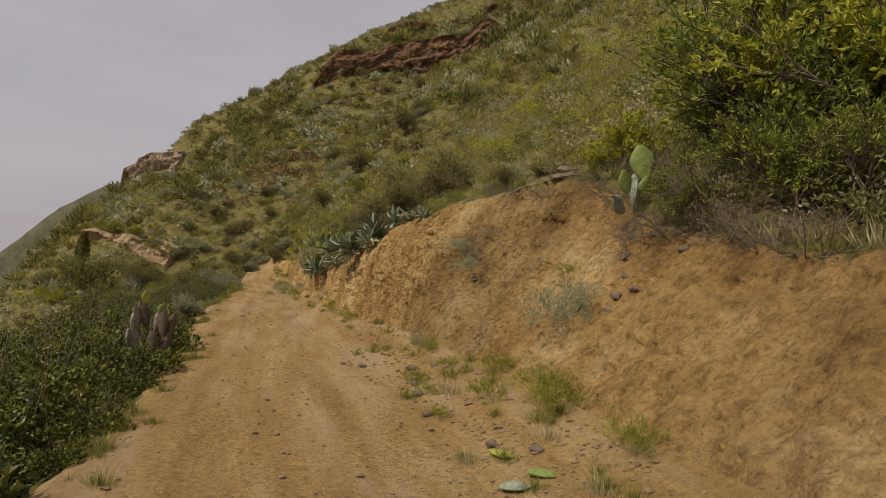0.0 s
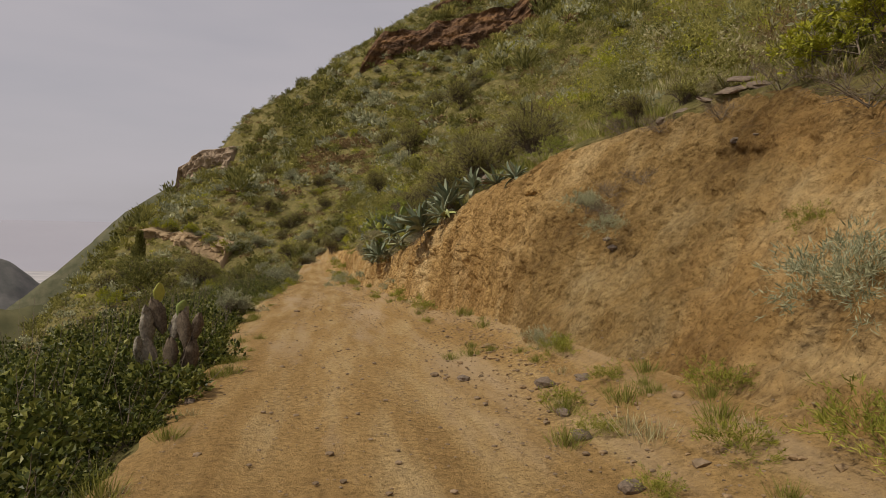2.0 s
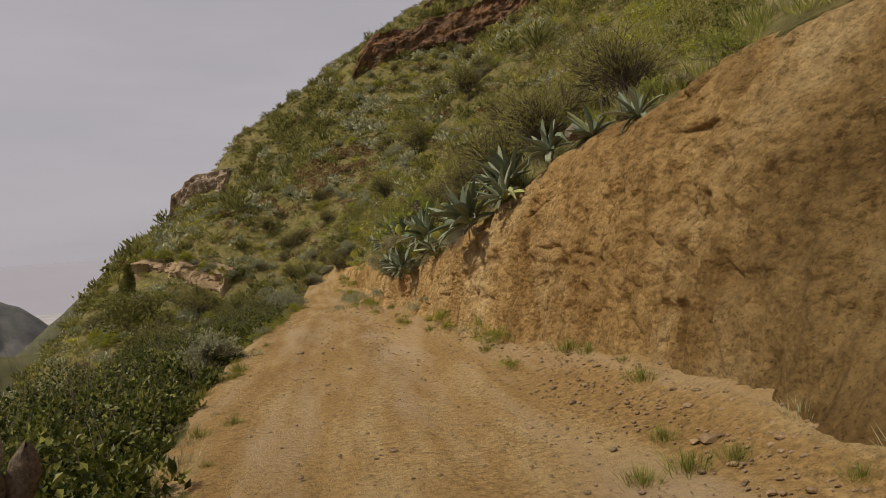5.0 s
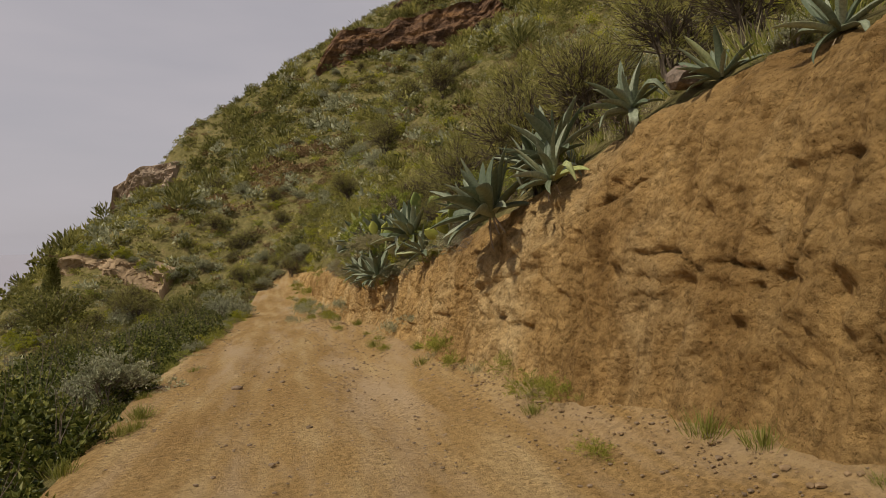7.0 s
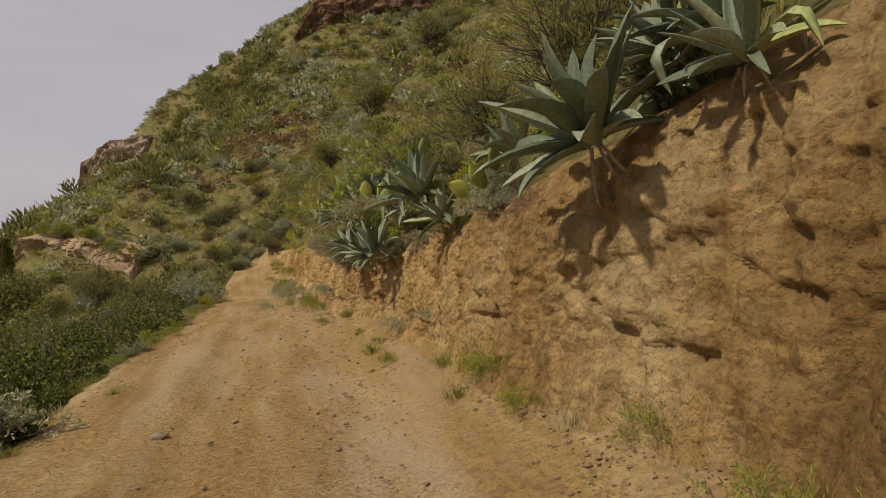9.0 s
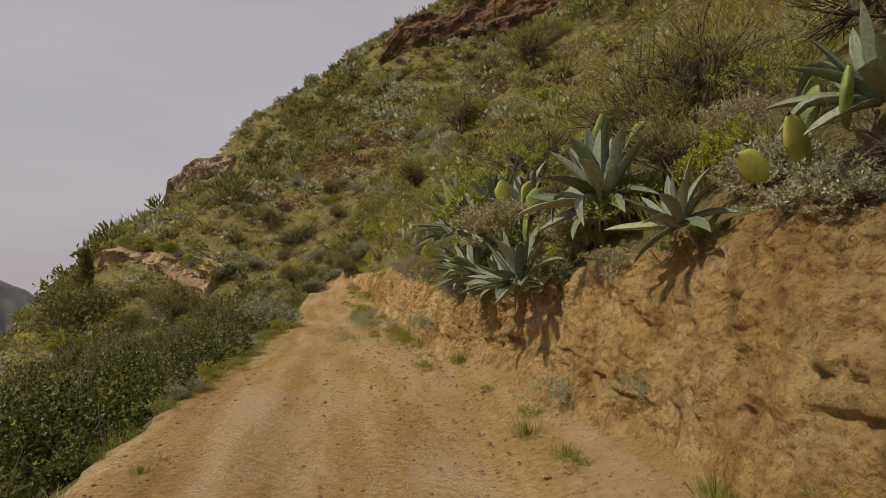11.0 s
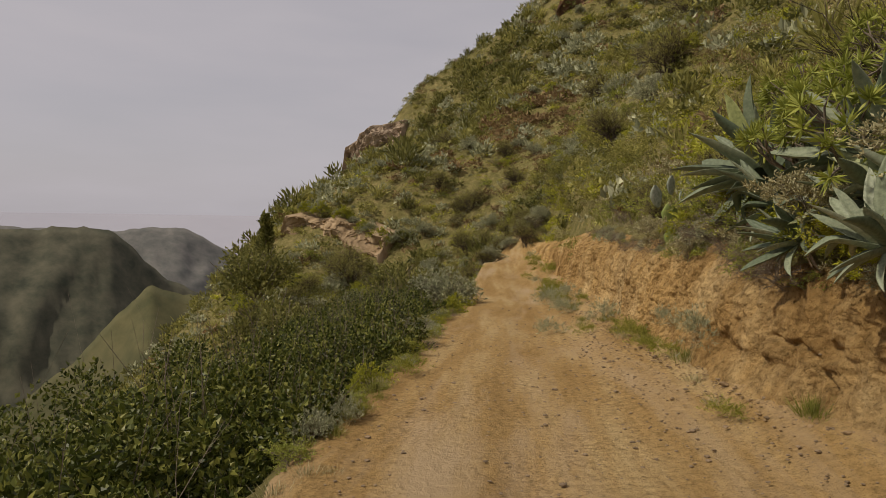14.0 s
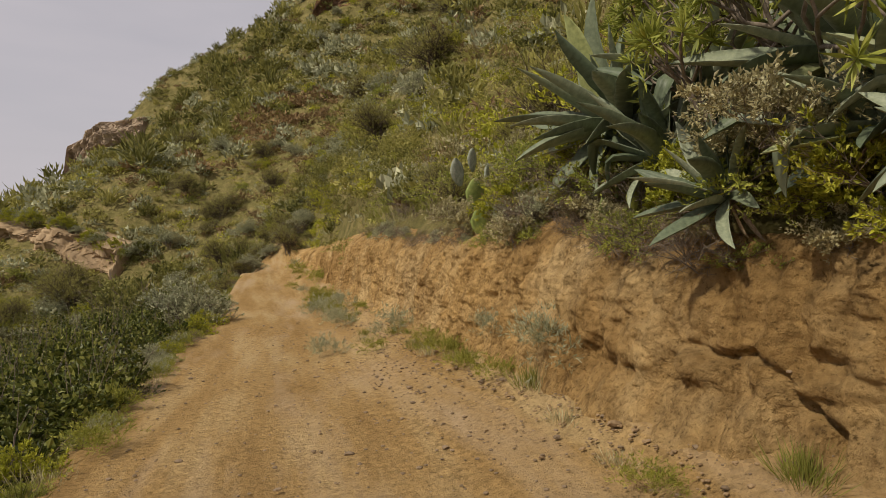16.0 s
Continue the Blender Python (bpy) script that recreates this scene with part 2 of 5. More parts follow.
def leafy(name, tones, rough=0.55, through_light=0.3, scale=0.8):
    """Foliage: a tone for each leaf, broad patches over the stand, some light through the blade."""
    m, n, l, b = material(name, rough)
    g = n.new("ShaderNodeNewGeometry")
    lo, mid, hi = tones
    leaf = ramp_node(n, l, g.outputs["Random Per Island"], ((0.0, lo), (0.55, mid), (1.0, hi)))
    patch = ramp_node(n, l, noise_node(n, l, scale, 3), ((0.3, (0.6, 0.62, 0.6)), (0.7, (1.25, 1.2, 1.1))))
    col = mix_node(n, l, 0.8, leaf, patch, "MULTIPLY")
    l.new(col, b.inputs["Base Color"])
    t = n.new("ShaderNodeBsdfTranslucent")
    l.new(col, t.inputs["Color"])
    mx = n.new("ShaderNodeMixShader")
    mx.inputs[0].default_value = through_light
    l.new(b.outputs[0], mx.inputs[1])
    l.new(t.outputs[0], mx.inputs[2])
    l.new(mx.outputs[0], n["Material Output"].inputs["Surface"])
    return m


def plain(name, a, b_, scale=6.0, rough=0.85, bump=0.01, stretch=(1, 1, 1)):
    m, n, l, b = material(name, rough)
    f = noise_node(n, l, scale, 6, 0.65, stretch)
    l.new(ramp_node(n, l, f, ((0.32, a), (0.68, b_))), b.inputs["Base Color"])
    bump_node(n, l, b, f, 0.6, bump)
    return m


ROAD = soil("trodden_earth", (0.255, 0.158, 0.06), (0.325, 0.213, 0.088), (0.41, 0.3, 0.15), 0.9, 16, (2.4, 0.3, 1), 0.035, dusty=(0.37, 0.268, 0.155), gravel=True)
BANK = soil("bank_earth", (0.29, 0.178, 0.068), (0.465, 0.3, 0.122), (0.58, 0.42, 0.21), 0.9, 9, (1, 1, 0.5), 0.12, streaks=True)
SLOPE = soil("slope_earth", (0.115, 0.104, 0.038), (0.175, 0.155, 0.058), (0.25, 0.2, 0.088), 1.9, 5, bump=0.12)
CUT = plain("pale_cut_rock", (0.22, 0.15, 0.08), (0.46, 0.34, 0.21), 0.9, 0.95, 0.25, (1, 1, 0.4))
STONE = plain("dark_basalt", (0.09, 0.07, 0.052), (0.25, 0.19, 0.14), 9, 0.9, 0.01)
PEBBLE = plain("brown_pebble", (0.12, 0.085, 0.052), (0.31, 0.225, 0.145), 14, 0.9, 0.004)
TWIG = plain("grey_twig", (0.09, 0.07, 0.05), (0.26, 0.21, 0.16), 20, 0.9, 0.004)
DARKWOOD = plain("dark_brown_wood", (0.05, 0.038, 0.026), (0.15, 0.115, 0.08), 18, 0.9, 0.004)
CORK = plain("grey_cactus_bark", (0.11, 0.09, 0.065), (0.4, 0.36, 0.29), 9, 0.95, 0.03)
HUSK = plain("brown_cactus_husk", (0.06, 0.045, 0.032), (0.2, 0.155, 0.11), 13, 0.95, 0.03)


def agave_skin():
    m, n, l, b = material("agave_skin", 0.5)
    g = n.new("ShaderNodeObjectInfo")
    tint = ramp_node(n, l, g.outputs["Random"], ((0.0, (0.10, 0.125, 0.075)), (0.5, (0.19, 0.215, 0.135)), (0.93, (0.29, 0.31, 0.215)), (1.0, (0.34, 0.36, 0.13))))
    streak = ramp_node(n, l, noise_node(n, l, 7, 5, 0.6, (3, 3, 0.6)), ((0.35, (0.66, 0.7, 0.68)), (0.65, (1.22, 1.22, 1.2))))
    l.new(mix_node(n, l, 0.8, tint, streak, "MULTIPLY"), b.inputs["Base Color"])
    bump_node(n, l, b, noise_node(n, l, 30, 4), 0.3, 0.004)
    return m


AGAVE = agave_skin()
AGAVE_DRY = plain("dry_agave_leaf", (0.16, 0.10, 0.055), (0.40, 0.31, 0.2), 12, 0.9, 0.005)
PAD = plain("cactus_pad_green", (0.13, 0.19, 0.05), (0.30, 0.34, 0.10), 5, 0.6, 0.006)
PAD_YELLOW = plain("cactus_pad_yellow", (0.27, 0.29, 0.06), (0.42, 0.41, 0.09), 6, 0.6, 0.006)
PAD_GREY = plain("cactus_pad_grey", (0.16, 0.19, 0.13), (0.42, 0.43, 0.35), 7, 0.8, 0.01)
DARKLEAF = leafy("bramble_leaf", ((0.032, 0.045, 0.009), (0.105, 0.125, 0.024), (0.3, 0.3, 0.075)), 0.42, 0.3)
OLIVE = leafy("olive_scrub_leaf", ((0.2, 0.19, 0.05), (0.35, 0.33, 0.095), (0.5, 0.46, 0.16)), 0.7, 0.35, 0.25)
SILVER = leafy("silver_leaf", ((0.22, 0.23, 0.13), (0.40, 0.41, 0.26), (0.58, 0.58, 0.40)), 0.8, 0.3, 0.5)
LIME = leafy("lime_leaf", ((0.24, 0.25, 0.025), (0.43, 0.44, 0.045), (0.58, 0.56, 0.09)), 0.6, 0.35, 0.4)
DULL = leafy("dark_shrub_leaf", ((0.10, 0.105, 0.03), (0.205, 0.2, 0.058), (0.33, 0.31, 0.10)), 0.7, 0.35, 0.25)
RUST = leafy("dry_brown_leaf", ((0.16, 0.104, 0.052), (0.27, 0.182, 0.092), (0.38, 0.275, 0.145)), 0.85, 0.25, 0.3)
GRASS = leafy("grass_blade", ((0.15, 0.17, 0.03), (0.26, 0.27, 0.055), (0.4, 0.36, 0.12)), 0.7, 0.3, 0.9)
STRAW = leafy("straw_blade", ((0.27, 0.235, 0.12), (0.42, 0.38, 0.2), (0.56, 0.52, 0.33)), 0.8, 0.2, 0.9)


# ---- mesh helpers ----
def mesh_of(name, verts, faces, mats, smooth=False, face_mats=None):
    """A mesh from arrays: faces is (n, 3) or (n, 4)."""
    me = bpy.data.meshes.new(name)
    verts, faces = np.asarray(verts, np.float32), np.asarray(faces, np.int32)
    k = faces.shape[1]
    me.vertices.add(len(verts))
    me.vertices.foreach_set("co", verts.ravel())
    me.loops.add(faces.size)
    me.loops.foreach_set("vertex_index", faces.ravel())
    me.polygons.add(len(faces))
    me.polygons.foreach_set("loop_start", np.arange(0, faces.size, k, dtype=np.int32))
    if face_mats is not None:
        me.polygons.foreach_set("material_index", np.asarray(face_mats, np.int32))
    me.polygons.foreach_set("use_smooth", np.full(len(faces), smooth))
    for m in mats if isinstance(mats, (list, tuple)) else (mats,):
        me.materials.append(m)
    me.update(calc_edges=True)
    return me


def part(name, me, parent=None, label=""):
    ob = new(name, me)
    if parent:
        ob.parent = parent
    return tagged(ob, label)


def grid_faces(rows, cols):
    i = np.arange(rows * cols).reshape(rows, cols)
    return np.stack([i[:-1, :-1], i[:-1, 1:], i[1:, 1:], i[1:, :-1]], -1).reshape(-1, 4)


def sheet(name, x, y, z, mat, label, category):
    me = mesh_of(name, np.stack([x, y, z], -1).reshape(-1, 3), grid_faces(*x.shape), mat, True)
    return tagged(new(name, me), label, category, kind="structure")


def tube(points, radii, sides=6):
    """Verts and quads of a round stem along points."""
    p = np.asarray(points, float)
    d = np.gradient(p, axis=0)
    d /= np.linalg.norm(d, axis=1)[:, None] + 1e-9
    up = np.where(np.abs(d[:, 2:]) > 0.9, [[1.0, 0, 0]], [[0, 0, 1.0]])
    a = np.cross(d, up)
    a /= np.linalg.norm(a, axis=1)[:, None] + 1e-9
    b = np.cross(d, a)
    ang = np.linspace(0, 2 * np.pi, sides, endpoint=False)
    ring = a[:, None] * np.cos(ang)[None, :, None] + b[:, None] * np.sin(ang)[None, :, None]
    v = (p[:, None] + ring * np.asarray(radii)[:, None, None]).reshape(-1, 3)
    i = np.arange(len(p) * sides).reshape(len(p), sides)
    j = np.roll(i, -1, axis=1)
    return v, np.stack([i[:-1], j[:-1], j[1:], i[1:]], -1).reshape(-1, 4)


def join(pieces):
    """Joins (verts, faces) pairs of one face size."""
    vs, fs, o = [], [], 0
    for v, f in pieces:
        vs.append(v)
        fs.append(f + o)
        o += len(v)
    return np.concatenate(vs), np.concatenate(fs)


def unit(v):
    return v / (np.linalg.norm(v, axis=-1, keepdims=True) + 1e-9)


def blades(base, way, length, width, r, fold=0.18):
    """Leaves: a kite of four corners for each base point and direction."""
    n = len(base)
    way = unit(way)
    side = unit(np.cross(way, r.normal(size=(n, 3))))
    nrm = np.cross(way, side)
    L, w = np.broadcast_to(length, n)[:, None], np.broadcast_to(width, n)[:, None]
    mid = base + way * L * 0.45
    v = np.stack([base, mid + side * w / 2 + nrm * w * fold, base + way * L - nrm * w * fold, mid - side * w / 2 + nrm * w * fold], 1)
    return v.reshape(-1, 3), np.arange(4 * n).reshape(n, 4)


def crown(r, n, size, lobes, leaf, wide, up=0.35, hollow=0.55, lobe=1.0):
    """A lobed crown of leaves, about size (x, y, z) over the origin."""
    c = unit(r.normal(size=(lobes, 3)) * (1, 1, 0.7)) * r.uniform(0.3, 0.68, (lobes, 1))
    c[:, 2] = np.abs(c[:, 2]) * 0.9 + 0.12
    rad = r.uniform(0.28, 0.5, lobes) * lobe
    k = r.integers(0, lobes, n)
    d = unit(r.normal(size=(n, 3)))
    d[:, 2] = np.where(d[:, 2] < -0.3, -d[:, 2], d[:, 2])
    p = c[k] + d * (rad[k] * (hollow + (1 - hollow) * r.uniform(0, 1, n) ** 0.5) * r.uniform(0.85, 1.12, n))[:, None]
    p[:, 2] = np.maximum(p[:, 2], -0.05)
    p = p * np.asarray(size)
    way = d + r.normal(size=(n, 3)) * 0.8 + (0, 0, up)
    return blades(p, way, leaf * r.uniform(0.6, 1.3, n), wide * r.uniform(0.7, 1.3, n), r)


def broom(r, n, size, leaf, wide, spread=0.9, root=0.35):
    """Fine upright sprays that fan out from the root."""
    a, t = r.uniform(0, 2 * np.pi, n), r.uniform(0, 1, n) ** 0.6 * spread
    d = np.stack([np.sin(t) * np.cos(a), np.sin(t) * np.sin(a), np.cos(t)], -1)
    p = d * r.uniform(root, 1.0, n)[:, None] * np.asarray(size) + r.normal(size=(n, 3)) * 0.04
    return blades(p, d + r.normal(size=(n, 3)) * 0.3, leaf * r.uniform(0.6, 1.3, n), wide, r)


def stems(r, count, size, thick, steps=5):
    out = []
    for _ in range(count):
        a, t = r.uniform(0, 2 * np.pi), r.uniform(0.15, 1.0)
        d = np.array([np.sin(t) * np.cos(a), np.sin(t) * np.sin(a), np.cos(t)]) * size * r.uniform(0.6, 1.0)
        s = np.linspace(0, 1, steps)[:, None]
        p = d * s + np.cumsum(r.normal(size=(steps, 3)) * 0.05, 0) * np.asarray(size) * s
        out.append(tube(p, thick * (1.05 - s[:, 0] * 0.8), 4))
    return join(out)


def tuft(r, n, height, spread, width=0.006):
    """Grass: narrow three-sided blades that lean outwards."""
    a, q = r.uniform(0, 2 * np.pi, n), r.uniform(0, 1, n)
    base = np.stack([np.cos(a) * q * spread, np.sin(a) * q * spread, np.zeros(n)], -1)
    lean = np.stack([np.cos(a) * q, np.sin(a) * q, np.zeros(n)], -1) * 0.7 + r.normal(size=(n, 3)) * 0.25
    lean[:, 2] = 1
    return blades(base, lean, height * r.uniform(0.4, 1.15, n), width, r, 0.05)


def settled(v, x, y, z, scale=1.0, turn=0.0, tilt=None):
    c, s = math.cos(turn), math.sin(turn)
    o = np.array(v) * scale
    return np.stack([o[:, 0] * c - o[:, 1] * s + x, o[:, 0] * s + o[:, 1] * c + y, o[:, 2] + z], -1)


def stand(name, pieces, mat, label, category):
    v, f = join(pieces)
    return tagged(new(name, mesh_of(name, v, f, mat)), label, category, kind="stuff")


# ---- the ground ----
ys = np.concatenate([np.arange(-60, -14, 4.0), np.arange(-14, -4, 0.4), np.arange(-4, 2, 0.08), np.arange(2, 30, 0.034), np.arange(30, 32, 0.08), np.arange(32, 58, 0.15)])
n_y = len(ys)


def strip(lo, hi, cols, ease=1.0):
    u = np.linspace(0, 1, cols)[None, :] ** ease
    return lo[:, None] * (1 - u) + hi[:, None] * u, np.repeat(ys[:, None], cols, 1), u


xl, xb, xt = road_left(ys) - 0.25, bank_foot(ys), lip_x(ys)
X, Y, _ = strip(xl, xb, 78)
Z = ground_z(X, Y)
rut = np.exp(-(((X - 0.05 - 0.15 * np.sin(Y / 5)) / 0.28) ** 2)) + np.exp(-(((X - 1.45 - 0.15 * np.sin(Y / 4 + 1)) / 0.28) ** 2))
Z = Z - 0.03 * rut + 0.04 * fbm(X / 0.6, Y / 7.0, 2.2, 3) + 0.018 * fbm(X / 0.15, Y / 0.17, 4.2, 3) + 0.03 * np.clip(vnoise(X / 0.11, Y / 0.13, 6.1) - 0.72, 0, 1)
sheet("road", X, Y, Z, ROAD, "dusty orange-brown dirt track with faint wheel ruts", "track")

# The cut bank: one skin from the road to just past the lip, pushed in and out by weathering.
h_cols = 132
u = np.linspace(-0.06, 1.16, h_cols)[None, :]
uu = np.clip(u, 0.0, 1.0)
base_z = ground_z(xb, ys)[:, None]
top_z = lip_z(ys)[:, None]
steep = np.clip((ys[:, None] - 9.0) / 3.0, 0, 1)
face = uu ** (1.0 + 1.4 * steep)
X = xb[:, None] + (xt - xb)[:, None] * face + np.maximum(u - 1, 0) * 2.2 + np.minimum(u, 0) * 2.0
Y = np.repeat(ys[:, None], h_cols, 1)
Z = base_z + (top_z - base_z) * (1 - (1 - uu) ** (1.0 + 0.35 * steep)) + np.maximum(u - 1, 0) * 0.8 + np.minimum(u, 0) * 2.5
fade = np.clip(u / 0.08, 0, 1) * np.clip((1.16 - u) / 0.1, 0, 1)
push = 0.24 * fbm(Y / 1.5, Z / 1.6, 0.4, 3) + 0.10 * fbm(Y / 0.42, Z / 0.6, 7.7, 3) + 0.15 * np.abs(fbm(Y / 0.26, Z / 0.3, 3.9, 3)) + 0.12 * fbm(Y / 0.13, Z / 0.15, 8.8, 2)
push = push + 0.24 * np.abs(fbm(Y / 0.2, Z / 1.7, 9.9, 3)) + 0.14 * np.clip(vnoise(Y / 0.35, Z / 0.22, 5.1) - 0.74, 0, 1) * 2.2
shelf = fbm(Y / 1.8, Z / 0.35, 6.6, 2)
push = push + 0.09 * np.clip(shelf - 0.1, 0, 1) * 2.0
crack = np.exp(-(((Z - (0.15 + 0.25 * np.sin(Y * 0.9) + 0.35 * (16.5 - Y) * 0.5)) / 0.05) ** 2)) * np.clip((Y - 10.5) / 1.5, 0, 1) * np.clip((19.5 - Y) / 1.5, 0, 1)
push = push + 0.05 * crack * np.clip(vnoise(Y / 0.5, 3.3) * 2 - 0.5, 0, 1)
chip = np.floor(fbm(Y / 0.3, Z / 0.22, 12.3, 3) * 9) / 9 + np.floor(fbm(Y / 0.12, Z / 0.1, 14.1, 2) * 6) / 12
push = push + 0.085 * chip * (0.4 + 1.2 * vnoise(Y / 1.4, Z / 1.1, 21.0))
for k, (cy_, cz_, slope_, wide_) in enumerate(((8.6, 2.2, -2.2, 0.05), (9.6, 1.3, 2.6, 0.05), (11.4, 1.9, 0.25, 0.045), (12.3, 0.9, -1.6, 0.04), (13.2, 0.75, 0.12, 0.05), (14.2, 1.35, -0.7, 0.04), (15.4, 0.55, 0.5, 0.05), (16.1, 0.15, 0.3, 0.06), (17.6, -0.1, -0.4, 0.05), (20.2, -0.5, 0.15, 0.045), (22.6, -0.55, -0.3, 0.05), (24.4, -0.75, 0.4, 0.05))):
    line = (Z - cz_ - slope_ * (Y - cy_) * 0.6 - 0.3 * fbm(Y / 0.5, k + 0.5, 4.0, 3)) / (0.55 * wide_ * math.hypot(1, slope_ * 0.6))
    push = push + 0.075 * np.exp(-(line**2)) * np.clip(1.3 - np.hypot(Y - cy_, Z - cz_) / 0.9, 0, 1) * (0.4 + vnoise(Y / 0.2, Z / 0.2, k))
push = push + 0.055 * fbm(Y / 0.075, Z / 0.06, 15.0, 2) + 0.05 * np.clip(vnoise(Y / 0.09, Z / 0.08, 17.0) - 0.7, 0, 1)
talus = np.clip(1 - u / 0.16, 0, 1) ** 1.6
X = X + push * fade - 0.38 * talus * np.clip(0.5 + 1.6 * fbm(Y / 0.9, 0.4, 2.0, 2), 0.1, 1.3)
Z = Z - 0.12 * fbm(X / 0.4, Y / 0.4, 1.9, 3) * fade * (1 - 0.7 * steep)
sink = np.clip(1 - u / 0.1, 0, 1)
Z = Z * (1 - sink) + (ground_z(np.minimum(X, xb[:, None]), Y) - 0.1) * sink
sheet("bank_cut", X, Y, Z, BANK, "steep weathered orange earth bank with cracks and pits", "bank")

X, Y, _ = strip(xt + 0.02, xt + 46, 90, 1.9)
Z = ground_z(X, Y) - 0.03 + 0.16 * fbm(X / 0.5, Y / 0.5, 3.1, 3)
X[:, 0] += 0.45
Z[:, 0] -= 0.7
sheet("upper_slope", X, Y, Z, SLOPE, "rough grassy hillside above the earth bank", "hillside")
X, Y, _ = strip(xl - 60, xl + 0.02, 90, 0.5)
Z = ground_z(X, Y) + 0.05 * fbm(X / 0.3, Y / 0.3, 4.2, 3)
Z[:, -1] = ground_z(X[:, -1], Y[:, -1]) - 0.02
sheet("lower_slope", X, Y, Z, SLOPE, "overgrown hillside that drops away below the track", "hillside")

gx, gy = np.meshgrid(np.arange(-90, 70, 0.9), np.concatenate([np.arange(42.4, 128, 0.9), np.arange(128, 190, 4)]))
gz_far = np.where(gy < 62, ground_z(gx, gy) - 0.06 - 0.35 * (gy < 57.5) * (np.abs(gx - 0.3) < 4.5), far_z(gx, gy))
gz_far[0] -= 1.0
sheet("far_hillside", gx, gy, gz_far, SLOPE, "scrub-covered spur of the hill with rocky ledges", "hillside")


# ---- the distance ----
# Distance haze is mixed into the sea, coast and ridge base colours.
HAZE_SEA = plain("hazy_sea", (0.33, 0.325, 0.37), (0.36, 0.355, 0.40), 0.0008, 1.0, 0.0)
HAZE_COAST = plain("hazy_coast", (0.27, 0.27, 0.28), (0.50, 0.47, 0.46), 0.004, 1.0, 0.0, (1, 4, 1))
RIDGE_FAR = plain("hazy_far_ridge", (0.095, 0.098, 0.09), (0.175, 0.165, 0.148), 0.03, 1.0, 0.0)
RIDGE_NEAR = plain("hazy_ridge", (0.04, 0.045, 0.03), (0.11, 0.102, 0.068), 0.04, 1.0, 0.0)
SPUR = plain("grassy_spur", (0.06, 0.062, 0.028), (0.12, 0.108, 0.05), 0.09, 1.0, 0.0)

az = np.radians(np.linspace(-180, 180, 181))
rad_keys, z_keys = (38, 200, 600, 1300, 3600, 4850), (-70, -130, -230, -300, -300, -75)
rr = np.array([38, 70, 120, 200, 350, 600, 900, 1300, 2000, 2700, 3200, 3600, 3900, 4850.0])
R, A = np.meshgrid(rr, az)
Zp = np.interp(R, rad_keys, z_keys)
Vp = np.stack([R * np.sin(A) - 30, R * np.cos(A) + 30, Zp], -1)
fm = np.repeat(np.where(rr[:-1] >= 3600, 0, np.where(rr[:-1] >= 1300, 1, 2))[None], len(az) - 1, 0).ravel()
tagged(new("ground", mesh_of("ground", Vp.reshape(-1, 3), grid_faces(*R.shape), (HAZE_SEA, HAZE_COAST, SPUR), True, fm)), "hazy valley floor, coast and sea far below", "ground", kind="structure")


def far_ridge(name, dist, crest, foot, mat, label, rough, depth=0.9, seed=0.0):
    """A ridge at that distance: its crest by bearing and height in degrees, its flank gullied."""
    b = np.linspace(crest[0][0], crest[-1][0], 150)
    el = np.interp(b, [c[0] for c in crest], [c[1] for c in crest])
    top = dist * np.tan(np.radians(el))
    v = np.linspace(0, 1, 26)[:, None]
    zz = top[None] * (1 - v) + foot * v
    gully = fbm(b[None] * 0.4 + v * 1.6, v * 2.4, seed, 5)
    rr_ = dist - (top - foot)[None] * depth * v + gully * rough * np.clip(v * 5, 0.15, 1) * dist * 0.12
    zz = zz + fbm(b[None] * 0.9, v * 2, seed + 4, 3) * rough * dist * 0.02
    bb = np.radians(b)[None]
    X_, Y_ = rr_ * np.sin(bb), 18.9 + rr_ * np.cos(bb)
    back = np.stack([(dist * 1.2) * np.sin(bb[0]), 18.9 + dist * 1.2 * np.cos(bb[0]), np.full(len(b), foot)], -1)[None]
    V_ = np.concatenate([back, np.stack([X_, Y_, zz], -1)], 0)
    me = mesh_of(name, V_.reshape(-1, 3), grid_faces(27, 150), mat, True)
    return tagged(new(name, me), label, "ridge", kind="structure")


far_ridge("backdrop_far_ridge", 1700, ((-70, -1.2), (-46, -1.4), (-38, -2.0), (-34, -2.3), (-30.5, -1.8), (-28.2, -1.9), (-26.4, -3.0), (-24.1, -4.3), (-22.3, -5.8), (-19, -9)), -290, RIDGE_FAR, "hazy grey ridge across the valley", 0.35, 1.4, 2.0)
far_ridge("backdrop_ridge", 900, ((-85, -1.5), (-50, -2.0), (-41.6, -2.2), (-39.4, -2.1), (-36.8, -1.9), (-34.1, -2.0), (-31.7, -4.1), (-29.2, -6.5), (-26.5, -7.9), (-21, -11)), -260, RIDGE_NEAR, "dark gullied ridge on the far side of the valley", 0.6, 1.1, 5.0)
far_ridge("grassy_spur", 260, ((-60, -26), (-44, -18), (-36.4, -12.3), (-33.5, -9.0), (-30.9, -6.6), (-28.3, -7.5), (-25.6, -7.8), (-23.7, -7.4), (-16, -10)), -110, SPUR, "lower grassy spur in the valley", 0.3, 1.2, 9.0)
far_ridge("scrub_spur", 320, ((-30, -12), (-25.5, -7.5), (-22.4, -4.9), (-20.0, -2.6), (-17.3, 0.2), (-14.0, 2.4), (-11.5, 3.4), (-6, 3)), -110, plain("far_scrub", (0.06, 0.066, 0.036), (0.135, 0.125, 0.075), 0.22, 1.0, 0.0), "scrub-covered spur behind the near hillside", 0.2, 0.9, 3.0)


